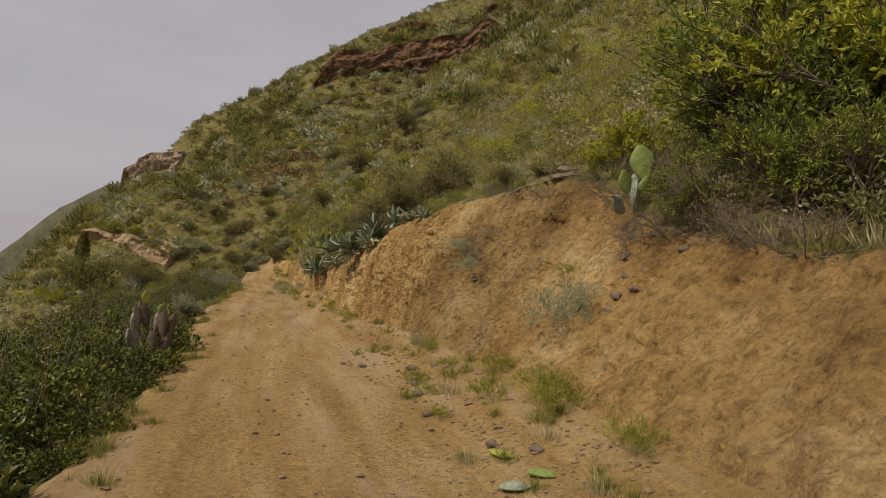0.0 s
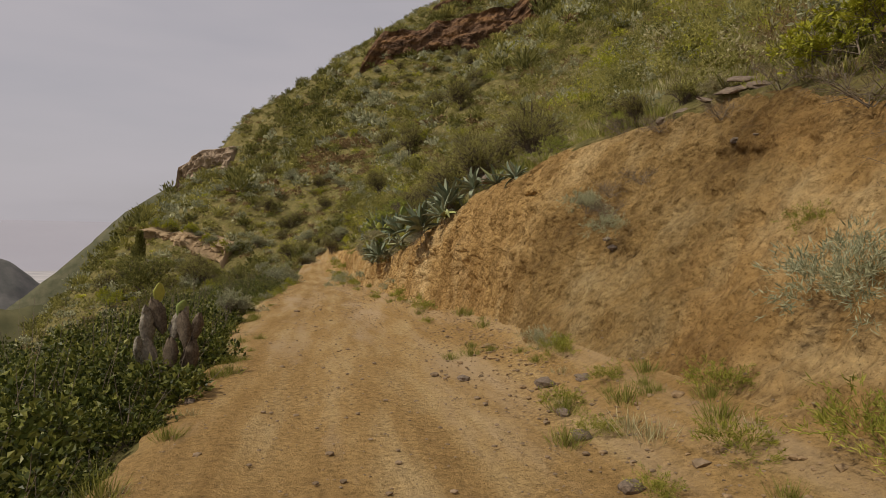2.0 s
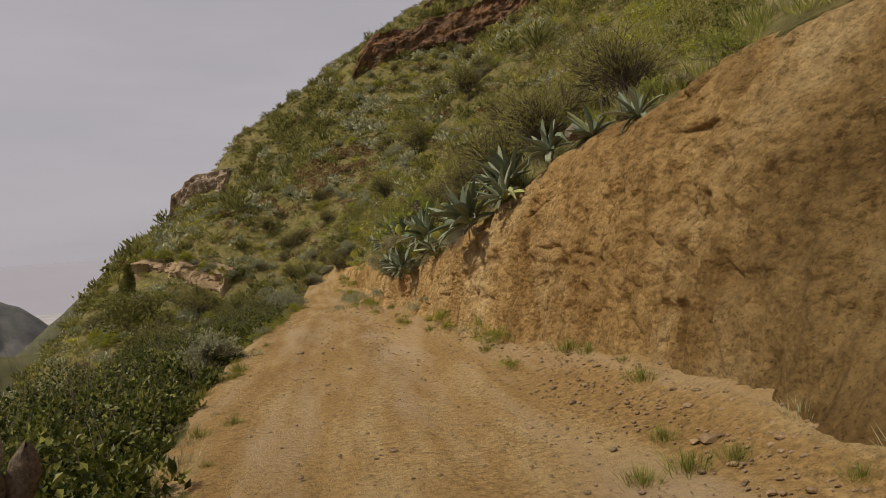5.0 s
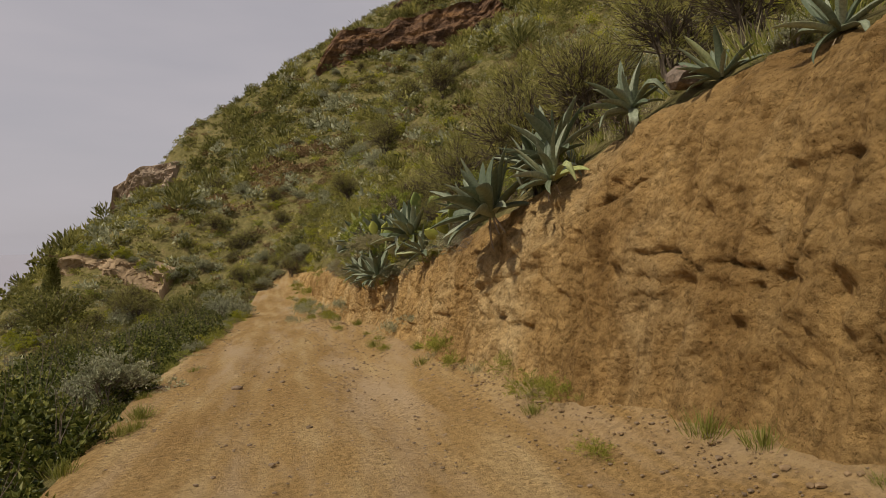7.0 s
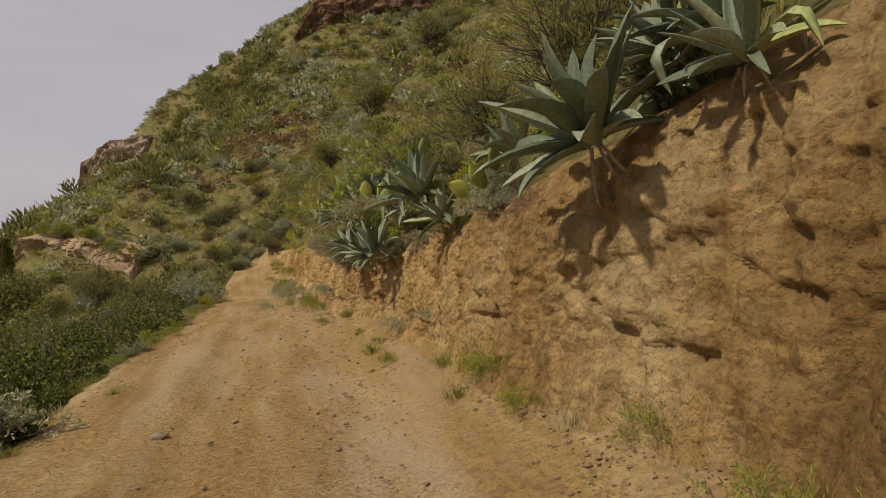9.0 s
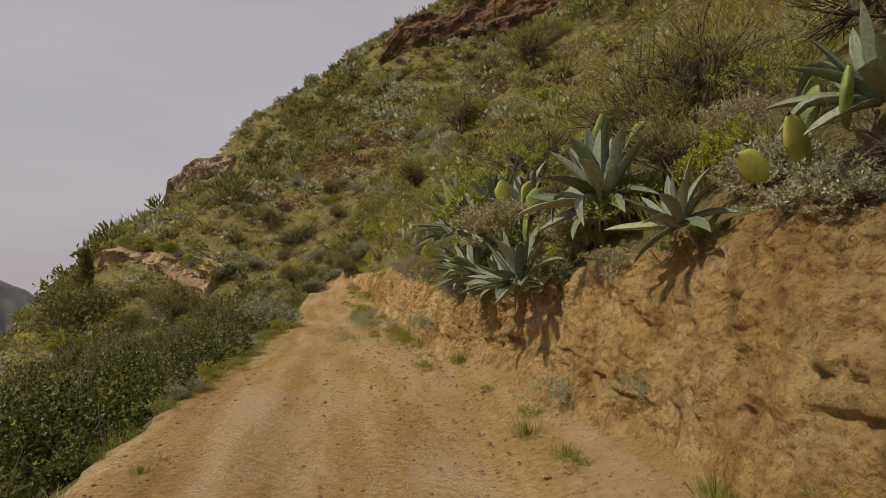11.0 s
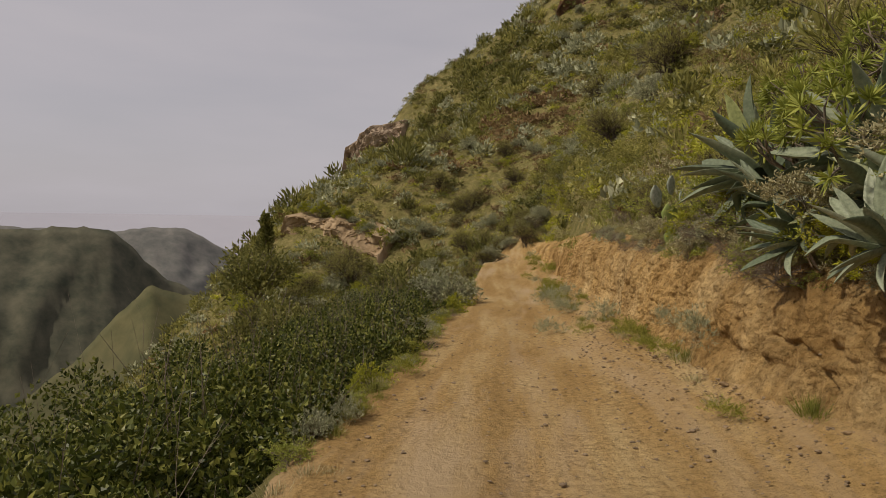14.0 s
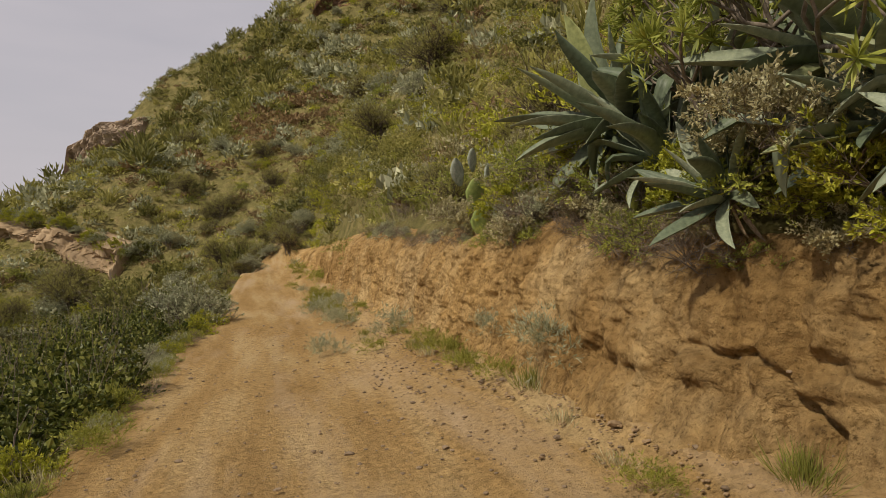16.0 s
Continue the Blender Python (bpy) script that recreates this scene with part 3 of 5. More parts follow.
# ---- rocks of the hillside ----
def branches(q, size, kids=(6, 4, 4, 3), fan=0.9, spread=0.5, up=0.18, thick=0.012):
    """A shrub's forking wood, about size (x, y, z): verts, quads, and the start, end of each last twig."""
    n = kids[0]
    a, t = q.uniform(0, 2 * np.pi, n), q.uniform(0.1, fan, n)
    D = np.stack([np.sin(t) * np.cos(a), np.sin(t) * np.sin(a), np.cos(t)], -1)
    P, L, R = np.zeros((n, 3)), q.uniform(0.3, 0.45, n), np.full(n, thick)
    P[:, :2] = q.normal(size=(n, 2)) * 0.05
    levels = []
    for k in range(len(kids)):
        E = P + D * L[:, None] + q.normal(size=P.shape) * (0.12 * L[:, None])
        levels.append((P, E, R))
        if k + 1 < len(kids):
            m = kids[k + 1]
            i = np.repeat(np.arange(len(P)), m)
            f_ = q.uniform(0.45, 1.0, len(i))[:, None]
            P, D = P[i] * (1 - f_) + E[i] * f_, unit(unit(E - P)[i] + q.normal(size=(len(i), 3)) * spread + (0, 0, up))
            L, R = L[i] * q.uniform(0.5, 0.9, len(i)), R[i] * 0.58
    E = levels[-1][1]
    fit = np.array([size[0] / np.percentile(np.abs(E[:, 0]), 92), size[1] / np.percentile(np.abs(E[:, 1]), 92), size[2] / np.percentile(E[:, 2], 94)])
    verts = []
    ring = np.linspace(0, 2 * np.pi, 4, endpoint=False)
    for P, E, R in levels:
        P, E = P * fit, E * fit
        d = unit(E - P)
        u_ = unit(np.cross(d, np.where(np.abs(d[:, 2:]) > 0.9, [[1.0, 0, 0]], [[0, 0, 1.0]])))
        w_ = np.cross(d, u_)
        off = u_[:, None] * np.cos(ring)[None, :, None] + w_[:, None] * np.sin(ring)[None, :, None]
        verts.append(np.stack([P[:, None] + off * R[:, None, None], E[:, None] + off * (R * 0.62)[:, None, None]], 1).reshape(-1, 3))
    V_ = np.concatenate(verts)
    i = np.arange(len(V_)).reshape(-1, 2, 4)
    j = np.roll(i, -1, axis=2)
    return V_, np.stack([i[:, 0], j[:, 0], j[:, 1], i[:, 1]], -1).reshape(-1, 4), P, E


def twig_leaves(q, P, E, n, leaf, wide, splay=0.7, up=0.2):
    """Leaves set along the last twigs, thickest towards their ends."""
    k = q.integers(0, len(P), n)
    t = 1.08 - q.exponential(0.32, n)
    d = unit(E - P)[k]
    base = P[k] + (E - P)[k] * t[:, None] + q.normal(size=(n, 3)) * 0.012
    return blades(base, d + q.normal(size=(n, 3)) * splay + (0, 0, up), leaf * q.uniform(0.6, 1.3, n), wide * q.uniform(0.7, 1.3, n), q)


def shrub_leaves(q, n, size, leaf, wide, kids=(6, 4, 4), fan=1.0, splay=0.8):
    _, _, P, E = branches(q, size, kids, fan)
    return twig_leaves(q, P, E, n, leaf, wide, splay)


def cliff_band(name, a, b, height, back, mat, label, seed=0.0, cave=0.0, steps=5, cap=7.5, relief=1.0, end=0.13):
    """A ledged cliff let into the slope between two plan points: strata step back upwards, with a hollow near its foot."""
    s, v = np.meshgrid(np.linspace(0, 1, 210), np.linspace(0, 1, 64))
    a, b = np.array(a, float), np.array(b, float)
    along = b - a
    L = np.linalg.norm(along)
    inward = np.array([-along[1], along[0]]) / L
    taper = np.clip(np.minimum(s / end, (1 - s) / end), 0, 1) ** 0.6
    h = height * taper * (0.8 + 0.7 * fbm(s * L / 6, 0.3, seed, 3))
    foot = far_z(a[0] + along[0] * s, a[1] + along[1] * s) - 0.9
    bed = v * steps + 0.9 * fbm(s * L / 8, v, seed + 3, 3) + 0.25 * s
    ledge = (np.floor(bed) + np.clip((bed % 1.0) * 4 - 2.6, 0, 1)) / steps
    rough = relief * 1.9 * fbm(s * L / 3.0, v * height / 2.6, seed + 1, 4) + relief * 0.9 * np.floor(fbm(s * L / 1.7, v * height / 1.1, seed + 5, 2) * 8) / 8
    rough = rough + relief * (0.8 * np.abs(fbm(s * L / 0.9, v * 1.6, seed + 7, 3)) + 0.5 * np.floor(fbm(s * L / 0.8, v * height / 0.9, seed + 8, 2) * 6) / 6)
    hollow = cave * np.exp(-(((v - 0.2) / 0.11) ** 2)) * np.clip(fbm(s * L / 6, 0.8, seed + 2, 2) * 5 + 0.9, 0, 1) * np.clip(1.5 - np.abs(s - 0.33) / 0.3, 0, 1)
    depth = (back * ledge - rough + hollow) * (0.25 + 0.75 * taper) + np.clip((v - 0.88) / 0.12, 0, 1) * cap
    X_ = a[0] + along[0] * s + inward[0] * depth
    Y_ = a[1] + along[1] * s + inward[1] * depth
    Z_ = foot + h * v + 0.25 * fbm(s * L / 0.9, v * 9, seed + 6, 2)
    return tagged(new(name, mesh_of(name, np.stack([X_, Y_, Z_], -1).reshape(-1, 3), grid_faces(64, 210), mat, False)), label, "cliff", kind="structure")


def cliff_rock():
    m, n, l, b = material("red_cliff_rock", 0.95)
    bands = noise_node(n, l, 0.5, 5, 0.65, (0.5, 0.5, 2.2))
    tone = ramp_node(n, l, bands, ((0.34, (0.10, 0.062, 0.04)), (0.5, (0.2, 0.115, 0.065)), (0.66, (0.31, 0.17, 0.075))))
    spots = ramp_node(n, l, noise_node(n, l, 1.7, 5, 0.7), ((0.38, (0.45, 0.42, 0.4)), (0.55, (1, 1, 1)), (0.72, (1.3, 1.3, 1.25))))
    l.new(mix_node(n, l, 0.85, tone, spots, "MULTIPLY"), b.inputs["Base Color"])
    bump_node(n, l, b, noise_node(n, l, 2.2, 6, 0.7), 1.0, 0.4)
    return m


CLIFF = cliff_rock()
cliff_band("red_cliff", (3.6, 89.4), (30.5, 83.2), 8.6, 0.8, CLIFF, "rust-red ledged cliff band with a dark hollow at its foot", 2.0, 3.6)
cliff_band("upper_ledge", (14.0, 98.5), (33.0, 91.5), 3.4, 0.4, CLIFF, "broken brown rock ledge above the red cliff", 9.0, 0.0, 3, 3.0)
cliff_band("road_cut", (-18.6, 69.4), (-9.4, 64.8), 4.0, 0.7, CUT, "pale fluted earth cut above the far track", 5.0, 0.0, 1, 2.0, 1.1, 0.05)
cliff_band("red_patch", (5.0, 52.0), (8.6, 51.0), 1.7, 0.9, CUT, "bare pinkish earth scar in the scrub", 7.0, 0.0, 2, 1.5, 0.35, 0.25)
cliff_band("outcrop", (-22.0, 98.6), (-13.6, 94.2), 6.2, 1.6, plain("grey_outcrop_rock", (0.17, 0.12, 0.078), (0.47, 0.37, 0.265), 0.8, 0.95, 0.2), "blocky grey-brown outcrop on the spur", 13.0, 0.0, 5, 3.0, 1.5, 0.05)


# ---- scrub of the hillside, far and middle ----
r = np.random.default_rng(21)
T_FAR = [crown(r, 86, (1, 1, 0.85), 11, 0.24, 0.13, 0.4, 0.5, 0.8) for _ in range(9)]
T_FARB = [broom(r, 95, (0.8, 0.8, 1.2), 0.42, 0.11) for _ in range(4)]
T_PEAR = [crown(r, 64, (0.9, 0.9, 0.95), 9, 0.30, 0.17, 0.9, 0.5) for _ in range(5)]
kinds = {"dark": [], "olive": [], "silver": [], "lime": [], "rust": [], "pear": []}
count = 9800
px = r.uniform(-34, 52, count)
py = 34 + 78 * r.uniform(0, 1, count) ** 0.8
pz = ground_z(px, py)
dist_road = np.abs(px - np.interp(py, (34, 42, 50, 57, 62, 67, 72), (0.2, 0.2, -0.2, -0.8, -6, -12, -21)))
pick = fbm(px / 8, py / 8, 5.0, 3) + r.normal(size=count) * 0.16
for x, y, z, k, dr in zip(px, py, pz, pick, dist_road):
    if (y < 58 and dr < 2.3) or (y >= 63 and y < 74 and dr < 1.0):
        continue
    if 3 < x < 31 and 0 < y - (90.2 - 0.22 * (x - 4)) < 5.2 and r.uniform() < 0.8:
        continue
    if -20 < x < -9 and 63.5 < y + 0.5 * (x + 9.4) < 66.0 and r.uniform() < 0.35:
        continue
    size = (0.35 + 1.15 * r.uniform() ** 2.2) * (0.65 if y > 96 else 1.2 if y > 70 else 0.85)
    brown = math.exp(-(((x - 0.5) / 4.5) ** 2 + ((y - 69) / 9) ** 2))
    dark = math.exp(-(((x + 3) / 4.5) ** 2 + ((y - 90) / 5) ** 2))
    pears = math.exp(-(((x + 8.5) / 4) ** 2 + ((y - 75) / 9) ** 2)) + math.exp(-(((x - 5) / 4) ** 2 + ((y - 80) / 5) ** 2))
    if r.uniform() < dark * 0.8:
        kind, t, size = "dark", T_FAR, size * 1.5
    elif r.uniform() < pears * 0.5:
        kind, t = "pear", T_PEAR
    elif r.uniform() < brown * 0.8:
        kind, t = "rust", T_FAR
    elif r.uniform() < 0.05:
        kind, t = "rust", T_FAR
    elif r.uniform() < 0.13:
        kind, t = "pear", T_PEAR
    elif k < -0.2:
        kind, t, size = "dark", T_FAR if r.uniform() < 0.6 else T_FARB, size * 1.3
    elif k < 0.02:
        kind, t = "olive", T_FAR if r.uniform() < 0.7 else T_FARB
    elif k < 0.09:
        kind, t = "pear", T_PEAR
    elif k < 0.15:
        kind, t, size = "silver", T_FAR, size * 0.7
    elif k < 0.3:
        kind, t = "olive", T_FAR
    elif k < 0.38:
        kind, t, size = "lime", T_FAR, size * 0.7
    else:
        kind, t = "dark", T_FAR
    v, f = t[r.integers(len(t))]
    kinds[kind].append((settled(v, x, y, z - 0.12, size, r.uniform(0, 6.3)), f))
T_LOW = [crown(r, 34, (1, 1, 0.7), 7, 0.26, 0.12, 0.6, 0.6, 0.8) for _ in range(6)]
n_low = 7500
lx, ly = r.uniform(-30, 46, n_low), 36 + 70 * r.uniform(0, 1, n_low) ** 0.85
lz, tone = ground_z(lx, ly), fbm(lx / 5, ly / 5, 9.0, 3) + r.normal(size=n_low) * 0.12
for x, y, z, k in zip(lx, ly, lz, tone):
    if (y < 58 and -2.4 < x < 2.2) or (3 < x < 31 and 0 < y - (90.2 - 0.22 * (x - 4)) < 5.2):
        continue
    kind = "dark" if k < -0.12 else "olive" if k < 0.06 else "silver" if k < 0.12 else "olive" if k < 0.2 else "rust" if k < 0.25 else "lime"
    v, f = T_LOW[r.integers(6)]
    kinds[kind].append((settled(v, x, y, z - 0.08, r.uniform(0.35, 0.75), r.uniform(0, 6.3)), f))
stand("dark_scrub", kinds["dark"], DULL, "dark green shrubs over the far hillside", "shrubs")
stand("olive_scrub", kinds["olive"], OLIVE, "olive-green shrubs over the far hillside", "shrubs")
stand("silver_scrub", kinds["silver"], SILVER, "silvery low shrubs over the far hillside", "shrubs")
stand("lime_scrub", kinds["lime"], LIME, "yellow-green shrubs over the far hillside", "shrubs")
stand("dry_scrub", kinds["rust"], RUST, "leafless reddish-brown shrubs in the gully", "shrubs")
stand("prickly_pear_scrub", kinds["pear"], SILVER, "pale prickly pear thickets over the far hillside", "cactus")

# Nearer slope above the bank: finer shrubs, grass between.
T_MID = [shrub_leaves(r, 330, (0.75, 0.75, 0.8), 0.11, 0.05) for _ in range(5)]
T_MIDB = [shrub_leaves(r, 420, (0.7, 0.7, 1.05), 0.15, 0.018, (7, 5, 4), 0.7, 0.35) for _ in range(4)]
T_TUFT = [tuft(r, 70, 0.3, 0.24, 0.014) for _ in range(4)]
kinds = {"dark": [], "olive": [], "silver": [], "lime": [], "straw": [], "grass": [], "rust": []}
for i in range(1500):
    y = r.uniform(-3, 46)
    d = 0.4 + 19 * r.uniform() ** 1.15
    x = float(lip_x(y)) + d
    if d < 3.2 and (11 < y < 27):
        continue
    size, k = r.uniform(0.35, 0.8) * (1 + 0.04 * d), r.uniform() + 0.5 * float(fbm(x / 4, y / 4, 2.0, 2))
    kind, t = ("dark", T_MID) if k < 0.2 else ("olive", T_MIDB) if k < 0.36 else ("olive", T_MID) if k < 0.6 else ("silver", T_MID) if k < 0.72 else ("lime", T_MID) if k < 0.86 else ("straw", T_MID) if k < 0.93 else ("rust", T_MIDB)
    v, f = t[r.integers(4)]
    kinds[kind].append((settled(v, x, y, gz(x, y) - 0.08, size, r.uniform(0, 6.3)), f))
for i in range(900):
    x, y = r.uniform(-15, 4.5), r.uniform(40, 64)
    if y < 58 and -2.2 < x < 2.0:
        continue
    kind = ("dark", "dark", "olive", "olive", "silver", "lime")[r.integers(6)]
    v, f = T_MID[r.integers(4)]
    kinds[kind].append((settled(v, x, y, gz(x, y) - 0.1, r.uniform(0.5, 1.1), r.uniform(0, 6.3)), f))
for i in range(1700):
    y = r.uniform(-3, 52)
    x = float(lip_x(y)) + 0.15 + 12 * r.uniform() ** 1.5
    v, f = T_TUFT[r.integers(4)]
    kinds["grass" if r.uniform() < 0.7 else "straw"].append((settled(v, x, y, gz(x, y) - 0.04, r.uniform(0.5, 1.1), r.uniform(0, 6.3)), f))
stand("slope_dark_scrub", kinds["dark"], DULL, "dark green shrubs on the slope above the bank", "shrubs")
stand("slope_olive_scrub", kinds["olive"], OLIVE, "olive broom shrubs on the slope above the bank", "shrubs")
stand("slope_silver_scrub", kinds["silver"], SILVER, "silvery sage shrubs on the slope above the bank", "shrubs")
stand("slope_lime_scrub", kinds["lime"], LIME, "yellow-green shrubs on the slope above the bank", "shrubs")
stand("slope_straw", kinds["straw"], STRAW, "dry straw tufts on the slope above the bank", "grass")
stand("slope_dry_twigs", kinds["rust"], RUST, "dry brown twiggy shrubs on the slope above the bank", "shrubs")
stand("slope_grass", kinds["grass"], GRASS, "rough green grass on the slope above the bank", "grass")


# ---- bushes as things ----
def bush(name, seed, leaves, size, leaf, wide, mat, label, lobes=9, twigs=14, thick=0.012, up=0.35, dense=False, lobe=1.0, fan=1.0, splay=0.75, kids=(6, 4, 4, 4), wood=None, tangle=0.5):
    """A leafy bush: dense ones are closed thickets, the others open crowns on forking wood."""
    q = np.random.default_rng(seed)
    root = new(name)
    if dense:
        leaf_mesh, wood_mesh = crown(q, leaves, size, lobes, leaf, wide, up, 0.7, lobe), stems(q, twigs, np.array(size) * 1.1, thick)
    else:
        v, f, P, E = branches(q, np.array(size) * (0.8, 0.8, 0.9), kids, fan, tangle, thick=thick)
        leaf_mesh, wood_mesh = twig_leaves(q, P, E, leaves, leaf, wide, splay, up * 0.5), (v, f)
    part("foliage", mesh_of("foliage", *leaf_mesh, mat), root)
    part("branchwork", mesh_of("branchwork", *wood_mesh, wood or TWIG), root)
    return tagged(root, label, "bush")


def place(ob, x, y, z, scale=1.0, turn=0.0, squash=1.0):
    ob.matrix_basis = pose(x, y, z, 0, 0, turn) @ Matrix.Diagonal((scale, scale, scale * squash, 1))
    return ob


def put_copy(ob, x, y, z, scale=1.0, turn=0.0, squash=1.0, label=""):
    c = copy_thing(ob, Matrix.Identity(4))
    place(c, x, y, z, scale, turn, squash)
    return tagged(c, label)


hedge_top = curve_of(((-10, 1.3), (6, 1.25), (10, 1.1), (13, 1.05), (16, 0.95), (20, 0.7), (25, 0.5), (29, 0.65), (33, 0.95), (38, 1.0), (44, 0.9)))
SIZES = ((0.5, 0.5, 0.62), (0.85, 0.85, 1.25), (1.1, 1.1, 1.8), (1.35, 1.35, 2.2))
COUNTS = (1400, 3800, 6000, 7500)
brambles = [[tagged(bush("bramble_bush", 40 + 7 * i + j, COUNTS[i], SIZES[i], 0.05, 0.034, DARKLEAF, "dense dark green bramble bush beside the track", 24 + 5 * i, 15, 0.005, 0.1, True, 0.52), group="bushes along the track") for j in range(2)] for i in range(4)]
used = set()
for i in range(168):
    y = -3.0 + 47 * (i + r.uniform(0, 1)) / 168
    row = i % 4
    e = (0.5, 1.35, 2.5, 4.0)[row] + r.uniform(-0.2, 0.25)
    x = float(road_left(y)) - e
    z = gz(x, y) - 0.1
    top = float(road_z(road_left(y), y)) + float(hedge_top(y)) * min(1.0, 0.3 + 0.55 * e) - 0.35 * max(e - 2.6, 0) + r.uniform(-0.65, 0.4)
    scale = float(np.clip((top - z) / SIZES[row][2] / 0.95, 0.55, 1.5))
    j = int(r.integers(2))
    if (row, j) in used:
        put_copy(brambles[row][j], x, y, z, scale, r.uniform(0, 360))
    else:
        place(brambles[row][j], x, y, z, scale, r.uniform(0, 360))
        used.add((row, j))


# ---- agaves ----
def agave_leaf(length, arch, width, wave, seed, crease=0.0):
    """One thick channelled blade with a spine, along +x, bending down by arch radians."""
    q = np.random.default_rng(seed)
    n = 12
    t = np.linspace(0, 1, n)
    bend = arch * t**1.6 + crease * np.clip((t - 0.5) / 0.12, 0, 1)
    px_ = np.cumsum(np.r_[0, np.cos(bend[:-1])]) * length / (n - 1)
    pz_ = -np.cumsum(np.r_[0, np.sin(bend[:-1])]) * length / (n - 1)
    side = wave * np.sin(t * 3 + q.uniform(0, 3)) * t
    w = width * np.interp(t, (0, 0.12, 0.45, 0.75, 0.93, 1), (0.8, 0.72, 1.0, 0.8, 0.32, 0.02))
    thick = width * np.interp(t, (0, 0.3, 1), (0.42, 0.22, 0.03))
    cols = (-1, -0.55, 0, 0.55, 1)
    rows = []
    for i in range(n):
        nx, nz = math.sin(bend[i]), math.cos(bend[i])
        for c in cols:
            lift = 0.30 * w[i] * c * c
            jag = 1 + (0.06 if i % 2 else -0.02) * (abs(c) == 1)
            rows.append((px_[i] + nx * lift, side[i] + c * w[i] / 2 * jag, pz_[i] + nz * lift))
        for c in cols[::-1]:
            lift = 0.30 * w[i] * c * c - thick[i] * (1 - 0.75 * abs(c))
            rows.append((px_[i] + nx * lift, side[i] + c * w[i] / 2, pz_[i] + nz * lift))
    i = np.arange(n * 10).reshape(n, 10)
    j = np.roll(i, -1, axis=1)
    return mesh_of("leaf", np.array(rows), np.stack([i[:-1], i[1:], j[1:], j[:-1]], -1).reshape(-1, 4), AGAVE, True)


LEAVES = [agave_leaf(1.0, a, 0.17 + 0.01 * (k % 4), 0.11, k, c) for k, (a, c) in enumerate(((0.0, 0), (0.1, 0), (0.22, 0), (0.4, 0), (0.62, 0), (0.95, 0), (0.25, 1.5), (0.1, 0.8)))]
DRY_LEAF = LEAVES[4].copy()
DRY_LEAF.materials[0] = AGAVE_DRY


def agave(x, y, z, size, seed, label, count=30, lean=-0.35, dry=3):
    """A rosette: tall leaves in the heart, spreading and drooping ones outside; it leans out from the bank."""
    q = np.random.default_rng(seed)
    root = new("agave")
    tagged(root, label, "agave", "agaves along the bank")
    root.matrix_basis = pose(x, y, z, 0, math.degrees(lean), 0)
    count = int(count * 0.92)
    for i in range(count):
        u_ = (i + 0.5) / count
        turn = i * 137.5 + q.uniform(-14, 14)
        rise = 80 - 88 * u_**0.9 + q.uniform(-14, 14)
        k = int(np.clip(u_ * 3.2 + q.uniform(-0.8, 2.2), 0, 5))
        if u_ > 0.3 and q.uniform() < 0.12:
            k = int(q.integers(6, 8))
        ob = part("leaf", LEAVES[k], root)
        s = size * (0.62 + 0.42 * math.sin(math.pi * (0.15 + 0.75 * u_))) * q.uniform(0.72, 1.12)
        ob.matrix_basis = pose(0, 0, 0.02, 0, 0, turn) @ pose(0.06 * size, 0, 0, 0, -rise, 0) @ pose(0, 0, 0, q.uniform(-22, 22), 0, 0) @ Matrix.Diagonal((s, s * q.uniform(0.85, 1.15), s, 1))
    for i in range(dry):
        ob = part("dry_leaf", DRY_LEAF, root, "withered brown leaf")
        s = size * q.uniform(0.3, 0.55)
        ob.matrix_basis = pose(0, 0, -0.03, 0, 0, q.uniform(100, 260)) @ pose(0.05, 0, 0, 0, q.uniform(35, 60), 0) @ Matrix.Diagonal((s, s * 0.55, s * 0.5, 1))
    return root


BIG = "large blue-green agave overhanging the earth bank"
MID = "blue-green agave rooted at the lip of the bank"
SMALL = "small agave on the edge of the bank"
agave(2.66, 16.3, 1.2, 0.8, 1, BIG, 30, -0.6)
agave(3.0, 15.35, 1.5, 0.52, 2, MID, 24, -0.5)
agave(3.2, 15.75, 1.8, 0.62, 3, MID, 26, -0.5)
agave(3.55, 14.75, 2.12, 0.48, 4, MID, 24, -0.5)
agave(3.8, 13.8, 2.2, 0.42, 5, SMALL, 20)
agave(3.9, 12.75, 2.25, 0.36, 6, SMALL, 20)
agave(3.5, 16.6, 1.7, 0.65, 7, MID, 26, -0.5)
agave(2.95, 18.3, 1.3, 0.55, 8, MID, 22, -0.5)
agave(2.6, 20.9, 0.95, 0.72, 9, BIG, 32, -0.5)
agave(2.1, 21.7, 0.18, 0.55, 10, MID, 28, -0.6)
agave(2.1, 22.5, 0.12, 0.45, 11, MID, 24, -0.6)
agave(2.0, 23.35, 0.18, 0.48, 12, MID, 26, -0.7)
agave(2.4, 23.75, 0.5, 0.6, 13, MID, 26, -0.6)
agave(2.15, 24.85, 0.14, 0.5, 14, MID, 26, -0.7)
agave(2.55, 26.55, 0.8, 1.0, 15, BIG, 34, -0.75)
agave(2.5, 24.4, 0.8, 0.8, 16, BIG, 32, -0.5)
agave(2.75, 23.7, 1.0, 0.7, 17, BIG, 28, -0.4)
agave(2.75, 25.8, 0.9, 0.8, 18, BIG, 28, -0.5)
agave(2.4, 25.75, 0.45, 0.72, 19, BIG, 30, -0.6)
agave(2.25, 24.05, 0.42, 0.55, 21, MID, 26, -0.6)
agave(3.15, 16.2, 1.75, 0.5, 22, MID, 24, -0.5)
agave(2.5, 19.4, 0.7, 0.42, 24, SMALL, 22, -0.6)


